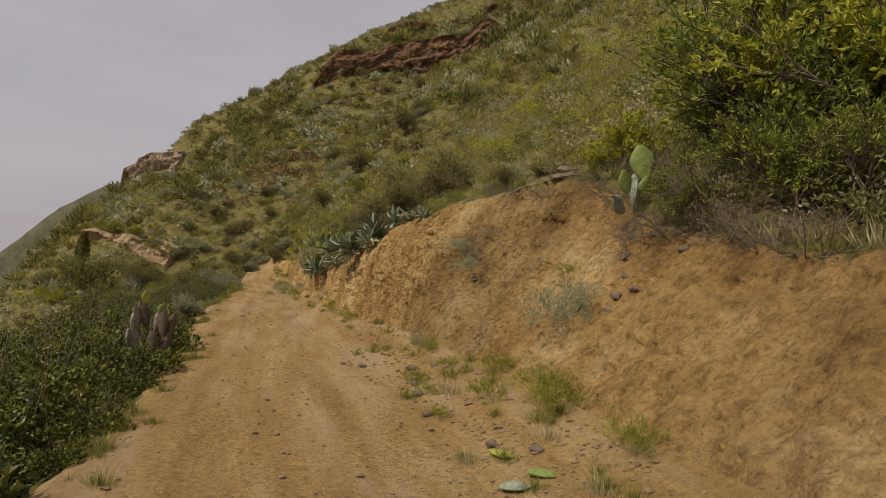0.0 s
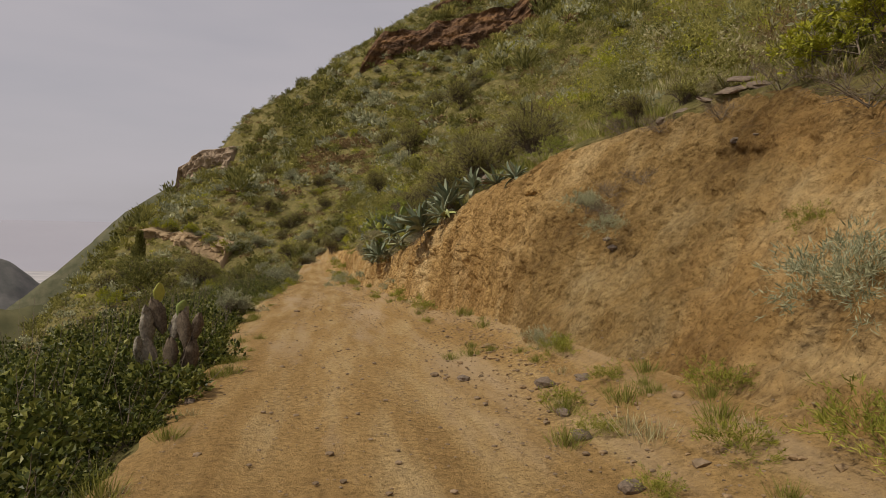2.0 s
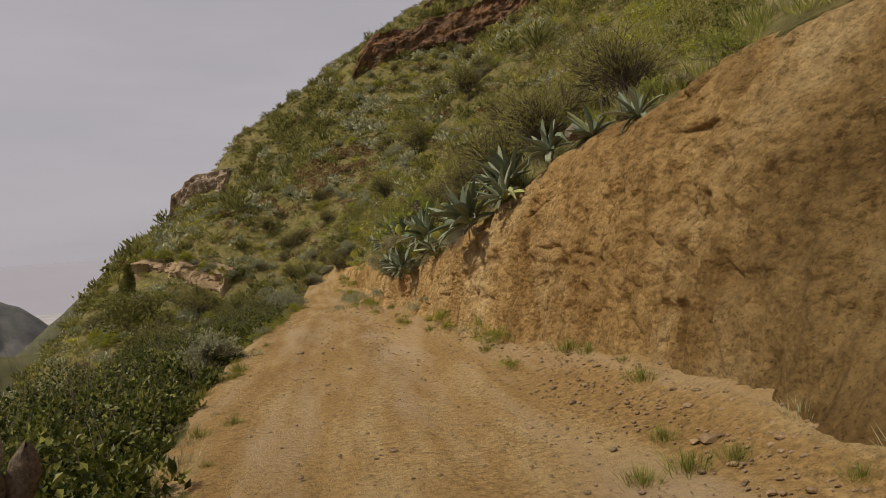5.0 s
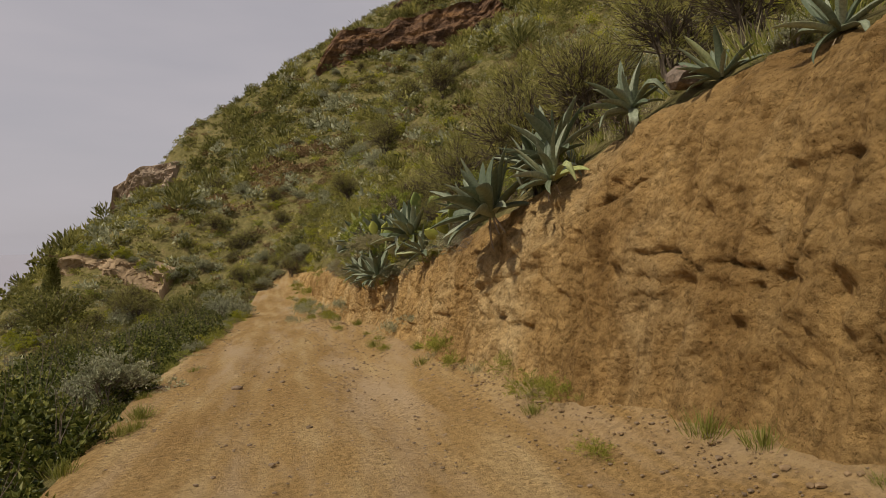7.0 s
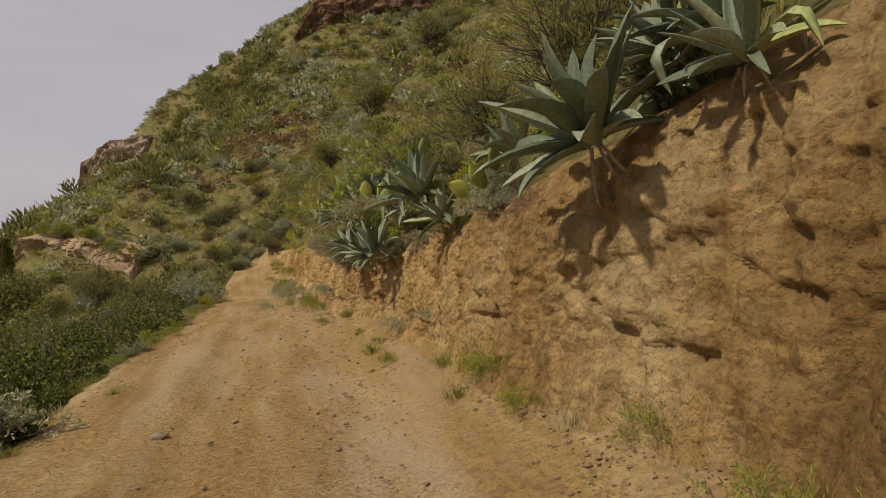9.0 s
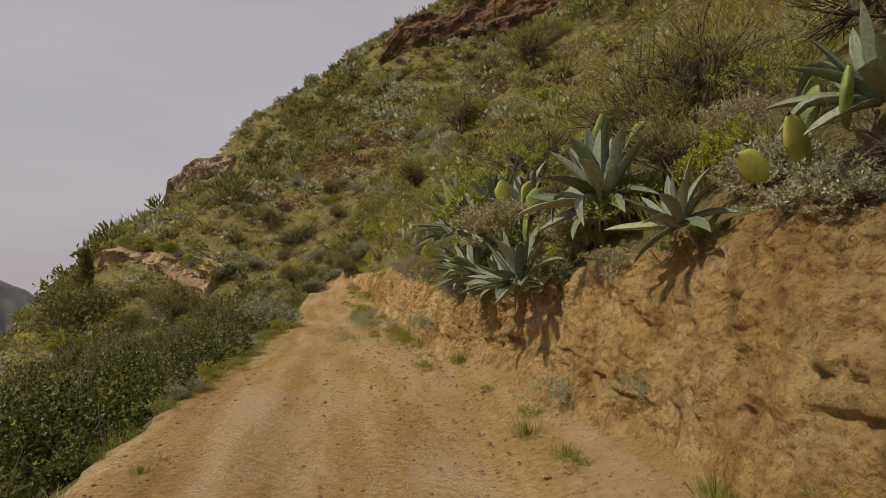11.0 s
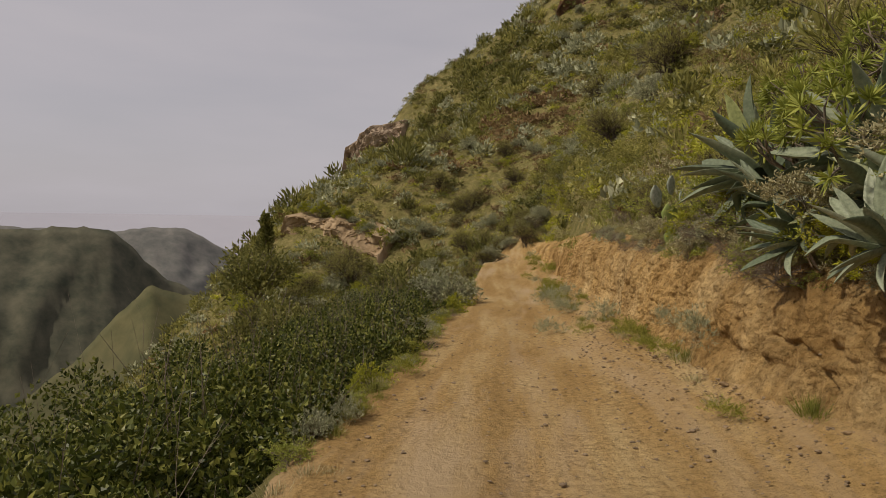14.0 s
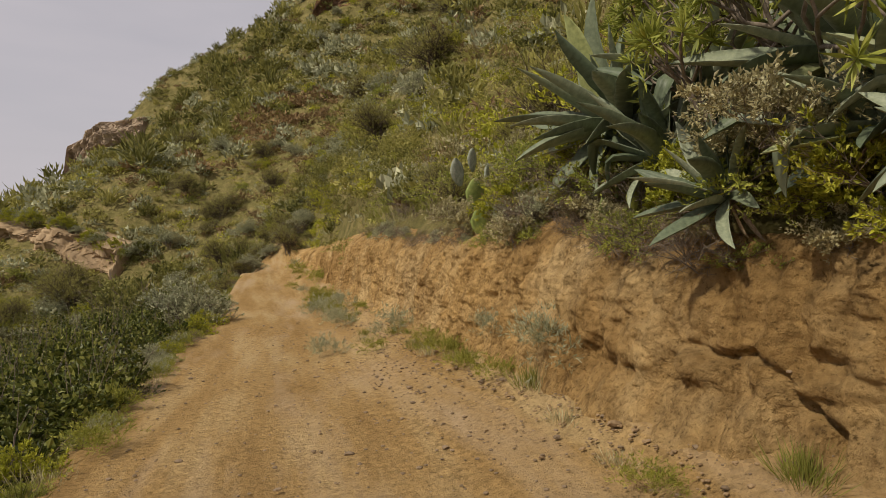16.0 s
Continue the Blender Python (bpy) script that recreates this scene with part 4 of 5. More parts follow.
# ---- prickly pears ----
def pad_mesh(mat, seed):
    """A thick obovate cactus pad, standing on its narrow end."""
    q = np.random.default_rng(seed)
    n, m = 12, 9
    t = np.linspace(0.0, 1.0, m)
    w = 0.5 * np.sin(np.pi * np.clip(t * 0.93 + 0.05, 0, 1)) ** 0.6 * np.interp(t, (0, 0.6, 1), (0.55, 0.72, 0.62))
    th = 0.09 * np.sin(np.pi * np.clip(t * 0.9 + 0.05, 0, 1)) ** 0.5
    a = np.linspace(0, 2 * np.pi, n, endpoint=False)
    v = np.stack([w[:, None] * np.cos(a), th[:, None] * np.sin(a) + 0.05 * np.sin(t * 2.5 + q.uniform(0, 2))[:, None], np.repeat(t[:, None], n, 1)], -1)
    v = v + q.normal(size=v.shape) * (0.018 if mat in (CORK, HUSK) else 0.006)
    i = np.arange(m * n).reshape(m, n)
    j = np.roll(i, -1, axis=1)
    return mesh_of("pad", v.reshape(-1, 3), np.stack([i[:-1], j[:-1], j[1:], i[1:]], -1).reshape(-1, 4), mat, True)


PADS = {"green": pad_mesh(PAD, 1), "yellow": pad_mesh(PAD_YELLOW, 2), "grey": pad_mesh(PAD_GREY, 3), "cork": pad_mesh(CORK, 4), "husk": pad_mesh(HUSK, 5)}


def pear(x, y, z, pads, label):
    """A prickly pear: each pad is (x, y, z, length, lean, turn, colour) from the root."""
    root = new("prickly_pear")
    root.matrix_basis = pose(x, y, z)
    for dx, dy, dz, s, lean, turn, c in pads:
        ob = part("pad", PADS[c], root, "" if c == "green" else {"yellow": "young yellow pad", "grey": "old grey pad", "cork": "dead corky pad", "husk": "withered brown pad"}[c])
        ob.matrix_basis = pose(dx, dy, dz, 0, lean, turn) @ Matrix.Diagonal((s * (0.62 if c in ("cork", "husk") else 1), s * (1.15 if c in ("cork", "husk") else 1), s, 1))
    return tagged(root, label, "cactus")


pear(5.32, 5.6, gz(5.32, 5.6) - 0.05, ((0, 0, 0, 0.5, 8, 20, "green"), (0.02, 0, 0.42, 0.5, -14, -20, "green"), (-0.14, 0, 0.0, 0.42, -20, 70, "grey"), (-0.3, -0.05, -0.05, 0.36, -60, 30, "grey"), (-0.22, 0.02, 0.22, 0.34, -22, 10, "green"), (0.05, 0.2, 0.1, 0.45, 15, 100, "grey")), "upright prickly pear with grey and green pads above the bank")
pear(2.15, 22.6, 0.5, ((0, 0, 0.1, 0.38, 4, 60, "green"), (0.0, -0.02, 0.5, 0.3, -8, 10, "yellow"), (0.12, -0.35, 0.5, 0.3, 30, 40, "yellow"), (0.2, -0.45, 0.38, 0.3, 8, 0, "green"), (-0.05, -0.15, 0.2, 0.3, -25, 30, "yellow"), (0.25, -0.1, 0.1, 0.4, 20, 80, "green")), "prickly pear with yellow young pads among agaves")
pear(2.75, 21.6, 1.0, ((0, 0, 0, 0.45, -6, 20, "green"), (0.1, -0.2, 0.42, 0.42, -14, 30, "green"), (0.2, -0.5, 0.5, 0.34, 50, 10, "green"), (0.3, -0.25, 0.2, 0.4, 15, 60, "grey")), "prickly pear with green pads above the bank")
pear(2.7, 18.5, 1.0, ((0, 0, 0, 0.3, -40, 20, "yellow"), (0.05, -0.2, 0.15, 0.3, -20, 40, "green"), (-0.1, 0.15, -0.05, 0.26, -70, 10, "yellow"), (0.1, 0.1, 0.2, 0.28, 10, 80, "green")), "low prickly pear with yellow pads at the lip")
pear(2.25, 25.9, 0.1, ((0, 0, 0, 0.17, -10, 10, "yellow"), (-0.08, 0.25, -0.1, 0.2, -15, 25, "green"), (0.0, -0.35, 0.0, 0.16, 12, 5, "yellow"), (0.1, 0.4, 0.1, 0.2, 6, 70, "green")), "small yellowed prickly pear in the undergrowth")
pear(2.15, 29.1, 0.15, ((0, 0, 0, 0.38, -8, 15, "green"), (-0.15, 0.2, 0.3, 0.34, -15, 30, "grey"), (0.15, 0.1, 0.3, 0.3, 20, 60, "grey"), (0, -0.2, -0.3, 0.32, -12, 0, "green"), (0.1, 0.5, 0.5, 0.3, 0, 40, "grey")), "straggling prickly pear on the bank edge")
pear(2.9, 25.6, gz(2.9, 25.6), ((0, 0, 0, 0.42, 4, 15, "green"), (0.3, -0.6, 0.1, 0.42, -5, 20, "green"), (-0.2, 0.3, 0.25, 0.3, -20, 50, "grey"), (0.1, -0.1, 0.4, 0.3, 25, 60, "grey")), "prickly pear rising behind the agaves")

# The dead cactus beside the track, and its small neighbour.
cx, cy = -1.5, 9.3
cz = gz(cx, cy) + 0.05
pear(cx, cy, cz, ((0.02, -0.1, 0.0, 0.5, -6, 8, "cork"), (0.16, -0.08, 0.02, 0.46, 7, -12, "cork"), (-0.12, 0.02, 0.3, 0.52, -7, 20, "cork"), (-0.16, 0.04, 0.72, 0.46, -2, 35, "cork"), (0.1, -0.03, 0.4, 0.44, 4, -20, "husk"), (0.28, 0.05, 0.3, 0.5, 9, 15, "husk"), (0.26, 0.02, 0.68, 0.46, -3, -30, "husk"), (0.36, 0.04, 0.76, 0.36, 12, 20, "husk"), (0.0, 0.06, 0.86, 0.46, -14, 5, "husk"), (0.1, 0.08, 0.78, 0.44, 22, 10, "cork"), (-0.18, 0.0, 1.02, 0.2, -3, 40, "cork"), (0.19, 0.04, 1.08, 0.2, 20, 30, "green"), (-0.04, 0.05, 1.24, 0.24, 2, 50, "yellow"), (-0.22, -0.02, 0.5, 0.36, -12, 60, "cork"), (0.22, -0.1, -0.05, 0.4, 16, 40, "husk")), "dead grey prickly pear with one green pad beside the track")
nx_, ny_ = -2.1, 6.9
pear(nx_, ny_, gz(nx_, ny_) + 0.5, ((0, 0, 0, 0.4, -8, 20, "cork"), (0.22, 0.0, 0.05, 0.3, 4, 70, "grey"), (0.05, 0.2, 0.3, 0.34, 10, 30, "green"), (-0.3, 0.3, 0.2, 0.4, -14, 20, "green")), "stunted prickly pear half hidden in the brambles")


def fallen_pad(x, y, s, turn, c, label):
    ob = part("cactus_pad", PADS[c])
    ob.matrix_basis = pose(x, y, gz(x, y) + 0.06 * s + 0.02, 88, 0, turn) @ Matrix.Diagonal((s, s, s, 1))
    tagged(ob, label, "cactus pad", "fallen pads")


fallen_pad(2.4, 3.0, 0.24, 40, "yellow", "fallen yellow-green cactus pad on the track")
fallen_pad(2.48, 2.35, 0.26, 75, "green", "fallen flat green cactus pad on the track")
fallen_pad(2.2, 2.2, 0.24, 80, "grey", "fallen withered grey cactus pad on the track")

# ---- bushes above the bank ----
LONG = leafy("oleaster_leaf", ((0.10, 0.14, 0.025), (0.23, 0.28, 0.045), (0.40, 0.43, 0.07)), 0.5, 0.35, 0.6)
SPRAY = leafy("euphorbia_leaf", ((0.19, 0.22, 0.04), (0.33, 0.36, 0.065), (0.48, 0.49, 0.12)), 0.55, 0.3, 0.6)
b_long = bush("evergreen_bush", 81, 6500, (1.5, 1.5, 1.9), 0.10, 0.034, LONG, "large green bush with narrow leaves above the bank", kids=(7, 5, 5, 4), thick=0.03, up=0.15, fan=1.15, wood=DARKWOOD)
place(b_long, 7.0, 5.0, gz(7.0, 5.0) - 0.1, 1.35, 30)
b_lime = bush("lime_bush", 82, 4600, (1.0, 1.0, 1.0), 0.085, 0.036, LIME, "yellow-green leafy bush above the bank", thick=0.016, fan=1.15)
place(b_lime, 6.6, 3.3, gz(6.6, 3.3) + 0.7, 1.25, 10)
put_copy(b_lime, 7.4, 4.2, gz(7.4, 4.2) + 1.4, 1.2, 70)
put_copy(b_lime, 5.9, 6.9, gz(5.9, 6.9) - 0.05, 0.8, 80)
put_copy(b_lime, 8.8, 6.2, gz(8.8, 6.2) + 0.3, 1.3, 140)
put_copy(b_long, 8.4, 7.6, gz(8.4, 7.6), 1.1, 200)
put_copy(b_lime, 6.9, 2.4, gz(6.9, 2.4) + 0.9, 1.3, 220)
put_copy(b_lime, 7.2, 5.4, gz(7.2, 5.4) + 1.5, 1.0, 310)
b_dry = bush("dry_bush", 83, 650, (0.9, 0.9, 0.8), 0.035, 0.015, RUST, "tangle of dry grey twigs at the lip of the bank", thick=0.011, fan=1.45, kids=(7, 4, 4, 3), tangle=1.0)
place(b_dry, 6.0, 5.0, gz(6.0, 5.0) - 0.1, 1.1, 0)
for x, y, s, a in ((6.4, 4.2, 1.0, 70), (5.9, 6.2, 0.5, 130), (5.4, 7.6, 0.5, 200), (4.8, 10.2, 0.4, 20), (6.0, 3.2, 0.9, 250), (2.35, 26.6, 0.55, 40), (2.2, 27.6, 0.6, 100), (2.9, 17.6, 0.45, 10), (3.2, 19.4, 0.6, 300)):
    put_copy(b_dry, x, y, gz(x, y) - 0.05, s, a)
b_broom = bush("broom_bush", 84, 4200, (0.95, 0.95, 1.5), 0.12, 0.011, OLIVE, "wispy olive-green broom bush with dark stems above the bank", thick=0.026, fan=0.75, splay=0.3, kids=(7, 5, 5, 4), wood=DARKWOOD)
place(b_broom, 4.0, 19.5, gz(4.0, 19.5) - 0.1, 1.0, 0)
for x, y, s, a in ((4.6, 18.2, 1.0, 50), (3.7, 21.2, 0.85, 110), (5.2, 20.6, 1.1, 190), (4.3, 16.9, 0.8, 260), (3.4, 26.2, 0.95, 30), (4.4, 24.0, 1.0, 310), (3.2, 29.5, 0.8, 80), (5.6, 17.0, 1.1, 140), (4.9, 14.6, 0.7, 200)):
    put_copy(b_broom, x, y, gz(x, y) - 0.1, s, a)
b_silver = bush("silver_bush", 85, 5600, (0.75, 0.75, 0.85), 0.06, 0.026, SILVER, "pale silvery-leaved bush beside the track", thick=0.012, up=0.9, fan=1.0, kids=(9, 5, 4, 3))
place(b_silver, -2.1, 37.6, gz(-2.1, 37.6) + 0.1, 1.35, 0)
for x, y, s, a in ((-2.15, 19.1, 0.82, 90), (-2.6, 19.8, 0.8, 20), (-2.6, 33.0, 0.6, 200), (-1.3, 55.0, 0.9, 60), (0.4, 56.2, 1.0, 130), (1.6, 55.6, 0.9, 280), (-2.4, 52.0, 1.0, 10)):
    put_copy(b_silver, x, y, gz(x, y) + (0.25 if x < -1 else 0), s, a)
b_pale = bush("pale_flowering_bush", 86, 3800, (0.6, 0.6, 0.55), 0.055, 0.022, STRAW, "pale cream seed-headed bush hanging at the bank edge", thick=0.005, fan=1.3)
place(b_pale, 2.1, 23.0, 0.6, 0.7, 0)
for x, y, z, s, a in ((1.95, 24.35, 0.35, 0.6, 60), (2.2, 26.7, -0.1, 0.7, 130), (2.0, 27.5, -0.25, 0.6, 200), (2.1, 22.1, 0.75, 0.5, 20), (2.3, 24.75, 0.3, 0.6, 300), (2.2, 24.2, 0.25, 0.5, 200), (2.1, 29.4, -0.1, 0.7, 10), (2.3, 23.9, 0.2, 0.45, 100), (2.5, 21.2, 0.55, 0.5, 250)):
    put_copy(b_pale, x, y, z, s, a)
b_green = bush("green_bush", 87, 2600, (0.7, 0.7, 0.6), 0.045, 0.022, SPRAY, "yellow-green leafy bush at the lip of the bank", thick=0.012, fan=1.2)
place(b_green, 2.5, 26.2, 0.2, 0.8, 0)
for x, y, s, a in ((2.6, 28.2, 0.8, 40), (2.5, 30.5, 0.9, 90), (2.6, 33.0, 0.9, 200), (2.9, 22.3, 0.7, 300), (3.4, 17.6, 0.6, 20), (3.9, 15.6, 0.6, 120), (2.7, 19.5, 0.45, 220), (4.5, 12.0, 0.6, 70), (2.8, 36.0, 1.0, 10), (4.4, 13.3, 0.55, 160), (3.0, 24.8, 0.9, 250), (5.0, 10.6, 0.55, 310)):
    put_copy(b_green, x, y, gz(x, y) - 0.05, s, a)


def euphorbia(x, y, z, size, seed):
    """Bare forked grey limbs, each with a rosette of narrow lime leaves at its tip."""
    q = np.random.default_rng(seed)
    root = new("euphorbia_shrub")
    root.matrix_basis = pose(x, y, z)
    tips = []

    def fork(p, d, L, rad, depth):
        e = p + d * L
        v, f = tube([p, p + d * L * 0.5 + q.normal(size=3) * 0.02, e], [rad, rad * 0.85, rad * 0.7], 6)
        part("limb", mesh_of("limb", v, f, TWIG, True), root)
        if depth == 0:
            tips.append((e, d))
            return
        for _ in range(3 if depth > 1 else 2):
            fork(e, unit(d + q.normal(size=3) * 0.55 + (-0.1, 0, 0.15)), L * q.uniform(0.65, 0.85), rad * 0.7, depth - 1)

    for _ in range(3):
        fork(np.zeros(3), unit(np.array([q.normal() * 0.5 - 0.15, q.normal() * 0.5, 1.0])), size * 0.4, 0.022 * size, 3)
    for p, d in tips:
        n = 26
        v, f = blades(np.repeat(p[None], n, 0), d[None] * 0.55 + q.normal(size=(n, 3)) * 0.6, 0.11 * size * q.uniform(0.7, 1.2, n), 0.016 * size, q, 0.05)
        part("leaf_rosette", mesh_of("leaf_rosette", v, f, SPRAY), root)
    return tagged(root, "forked grey euphorbia shrub with lime leaf tufts", "shrub")


euphorbia(2.42, 25.05, gz(2.42, 25.05) - 0.05, 1.15, 3)
euphorbia(2.6, 24.75, gz(2.6, 24.75) - 0.05, 1.2, 5)
euphorbia(2.9, 26.0, gz(2.9, 26.0) - 0.05, 1.0, 8)
euphorbia(3.3, 25.3, gz(3.3, 25.3) - 0.05, 1.0, 11)

# Dark roots and dry twigs that hang over the bank below the large bushes.
for x, y, dz, s, a in ((5.15, 5.2, -0.3, 0.55, 0), (5.2, 4.7, -0.15, 0.7, 60), (5.25, 3.8, -0.15, 0.75, 130), (5.2, 3.2, -0.1, 0.7, 190), (5.2, 2.6, -0.1, 0.8, 250), (4.95, 5.0, -0.45, 0.6, 310), (5.15, 6.1, -0.1, 0.6, 30), (5.3, 4.4, 0.2, 0.9, 100)):
    put_copy(b_dry, x, y, float(lip_z(y)) + dz, s, a)
for x, y, s, a in ((5.6, 4.6, 0.5, 0), (5.9, 3.6, 0.6, 80), (5.8, 2.7, 0.6, 160), (6.2, 5.6, 0.6, 220)):
    put_copy(b_long, x, y, gz(x, y) - 0.05, s, a)

# ---- far shrubs and the dark conifer on the shoulder ----
b_dark = bush("dark_shrub", 88, 2400, (1.6, 1.6, 1.8), 0.16, 0.08, DULL, "dark green shrub on the shoulder below the far track", 14, 20, 0.03, dense=True, lobe=0.85)
place(b_dark, -10.6, 46, -6.2, 1.6, 0)
for x, y, top, s, a in ((-12.5, 49, -1.7, 1.5, 60), (-9.0, 43.5, -3.6, 1.2, 120), (-13.8, 53, -1.9, 1.3, 200), (-6.5, 41, -3.2, 1.0, 30), (-3.8, 43, -1.9, 0.9, 280), (-5.5, 47, -2.0, 1.1, 150)):
    put_copy(b_dark, x, y, top - 1.75 * s, s, a)


def conifer(x, y, z, high, seed):
    q = np.random.default_rng(seed)
    root = new("conifer")
    root.matrix_basis = pose(x, y, z)
    v, f = tube([(0, 0, 0), (0.03, 0, high * 0.5), (0, 0, high)], [0.12, 0.07, 0.015], 7)
    part("trunk", mesh_of("trunk", v, f, TWIG, True), root)
    n = 1500
    t = q.uniform(0.12, 1, n)
    a = q.uniform(0, 6.3, n)
    w = high * 0.2 * (1.06 - t) * (0.7 + 0.5 * np.sin(a * 3 + t * 9)) * q.uniform(0.4, 1.1, n)
    p = np.stack([w * np.cos(a), w * np.sin(a), t * high], -1)
    v, f = blades(p, np.stack([np.cos(a), np.sin(a), np.full(n, 0.9)], -1) + q.normal(size=(n, 3)) * 0.3, 0.3, 0.12, q)
    part("crown", mesh_of("crown", v, f, DULL), root)
    return tagged(root, "slim dark conifer on the shoulder of the hill", "tree")


conifer(-14.4, 55, -4.4, 4.2, 4)
conifer(-15.2, 56.5, -4.8, 3.2, 6)

# ---- stones ----
def stone_mesh(seed, flat=0.7, sub=2):
    bm = bmesh.new()
    bmesh.ops.create_icosphere(bm, subdivisions=sub, radius=0.5)
    q = np.random.default_rng(seed)
    o = Vector(q.uniform(0, 50, 3))
    for v in bm.verts:
        k = 1 + 0.5 * noise.noise(v.co * 2.2 + o) + 0.2 * noise.noise(v.co * 6 + o)
        v.co = Vector((v.co.x * k, v.co.y * k, v.co.z * k * flat))
        v.co = Vector((round(v.co.x * 5) / 5 * 0.35 + v.co.x * 0.65, round(v.co.y * 5) / 5 * 0.35 + v.co.y * 0.65, v.co.z))
    return bm


STONES = []
for i in range(5):
    me = bpy.data.meshes.new("stone")
    bm = stone_mesh(60 + i, (0.25, 0.35, 0.6, 0.7, 0.5)[i])
    bm.to_mesh(me)
    bm.free()
    me.materials.append(STONE)
    STONES.append(me)


def stone(x, y, z, s, k, turn, label="dark angular stone on the earth bank", wide=1.0):
    ob = part("stone", STONES[k])
    ob.matrix_basis = pose(x, y, z, 0, -20 if x > 3 else 0, turn) @ Matrix.Diagonal((s, s * wide, s, 1))
    tagged(ob, label, "stone", "stones")


SLAB = "dark flat stone slab at the lip of the bank"
for x, y, z, s, k, a in ((5.4, 8.4, 3.2, 0.6, 0, 20), (5.5, 8.0, 3.18, 0.5, 1, 70), (5.3, 8.8, 3.12, 0.45, 0, 120), (5.2, 9.2, 3.02, 0.35, 2, 40), (5.45, 8.35, 3.32, 0.45, 0, 60), (5.05, 9.5, 2.95, 0.3, 3, 0)):
    stone(x, y, z - 0.06, s * 0.62, k, a, SLAB, 1.4)
for x, y, s, k, a in ((5.0, 5.3, 0.3, 4, 30), (5.1, 5.0, 0.24, 2, 80), (4.8, 5.1, 0.22, 3, 10), (4.6, 4.75, 0.2, 4, 140), (4.4, 4.6, 0.2, 3, 60), (4.5, 4.4, 0.17, 2, 200), (4.25, 4.5, 0.18, 4, 20), (4.7, 4.5, 0.16, 1, 90), (5.0, 4.2, 0.22, 2, 10), (4.9, 7.7, 0.16, 3, 0), (4.95, 7.4, 0.13, 2, 50), (4.0, 9.0, 0.14, 4, 20), (3.95, 8.7, 0.16, 2, 70)):
    stone(x + 0.05, y, gz(x, y) - s * 0.02, s * 0.72, k, a)
for x, y, s, k, a in ((2.35, 5.6, 0.16, 4, 10), (2.6, 7.1, 0.2, 2, 50), (2.45, 6.2, 0.12, 3, 80), (2.0, 8.1, 0.13, 4, 100), (2.9, 6.9, 0.16, 4, 20), (2.25, 4.6, 0.14, 3, 140), (-0.9, 8.0, 0.12, 4, 0), (1.9, 22.4, 0.07, 3, 10), (2.5, 3.2, 0.12, 2, 30), (2.75, 2.8, 0.14, 4, 60)):
    stone(x, y, gz(x, y) + s * 0.1, s, k, a, "grey-brown stone at the foot of the bank")
stone(3.75, 14.2, 2.3, 0.34, 3, 20, "pale lichened boulder between the agaves")

# Loose grit and pebbles of the track.
q = np.random.default_rng(90)
bm = stone_mesh(77, 0.6, 1)
gv = np.array([v.co[:] for v in bm.verts])
gf = np.array([[v.index for v in f.verts] for f in bm.faces])
bm.free()
n = 7500
yy = q.uniform(-1, 36, n)
side = q.uniform(0, 1, n)
lo, hi = road_left(yy), bank_foot(yy)
where = np.where(q.uniform(0, 1, n) < 0.45, 0.62 + 0.42 * side**0.8, side)
xx = lo + (hi - lo) * where
size = np.exp(q.normal(-4.2, 0.5, n))
zz = ground_z(xx, yy) + size * 0.1
turn = q.uniform(0, 6.3, n)
c, s = np.cos(turn)[:, None], np.sin(turn)[:, None]
V = np.stack([(gv[None, :, 0] * c - gv[None, :, 1] * s) * size[:, None] * 1.3 + xx[:, None], (gv[None, :, 0] * s + gv[None, :, 1] * c) * size[:, None] + yy[:, None], gv[None, :, 2] * size[:, None] + zz[:, None]], -1)
F = (gf[None] + (np.arange(n) * len(gv))[:, None, None]).reshape(-1, 3)
tagged(new("pebbles", mesh_of("pebbles", V.reshape(-1, 3), F, PEBBLE)), "scattered brown pebbles and grit on the track", "pebbles", kind="stuff")

# Broken grey rubble and clods along the foot of the bank.
n = 2600
yy = q.uniform(1, 32, n)
xx = bank_foot(yy) - 0.12 - np.abs(q.normal(0, 1, n)) * np.where(yy < 12, 0.45, 0.22)
size = np.exp(q.normal(-3.75, 0.5, n)) * np.where(yy < 12, 1.0, 0.6)
zz = ground_z(xx, yy) + size * 0.12
turn = q.uniform(0, 6.3, n)
c, s = np.cos(turn)[:, None], np.sin(turn)[:, None]
V = np.stack([(gv[None, :, 0] * c - gv[None, :, 1] * s) * size[:, None] * 1.3 + xx[:, None], (gv[None, :, 0] * s + gv[None, :, 1] * c) * size[:, None] + yy[:, None], gv[None, :, 2] * size[:, None] + zz[:, None]], -1)
F = (gf[None] + (np.arange(n) * len(gv))[:, None, None]).reshape(-1, 3)
RUBBLE = plain("brown_rubble", (0.16, 0.105, 0.055), (0.36, 0.25, 0.14), 14, 0.95, 0.004)
tagged(new("rubble", mesh_of("rubble", V.reshape(-1, 3), F, RUBBLE)), "brown rubble and clods along the bank foot", "rubble", kind="stuff")

# ---- grass and herbs beside the track ----
def tuft_thing(name, seed, n, high, spread, mat, label, width=0.006):
    v, f = tuft(np.random.default_rng(seed), n, high, spread, width)
    return tagged(new(name, mesh_of(name, v, f, mat)), label, "grass", "tufts beside the track")


def ferny(name, seed, mat, label):
    q = np.random.default_rng(seed)
    v, f = shrub_leaves(q, 1500, (0.42, 0.42, 0.45), 0.075, 0.011, (9, 5, 4), 1.2, 0.6)
    return tagged(new(name, mesh_of(name, v, f, mat)), label, "herb", "tufts beside the track")


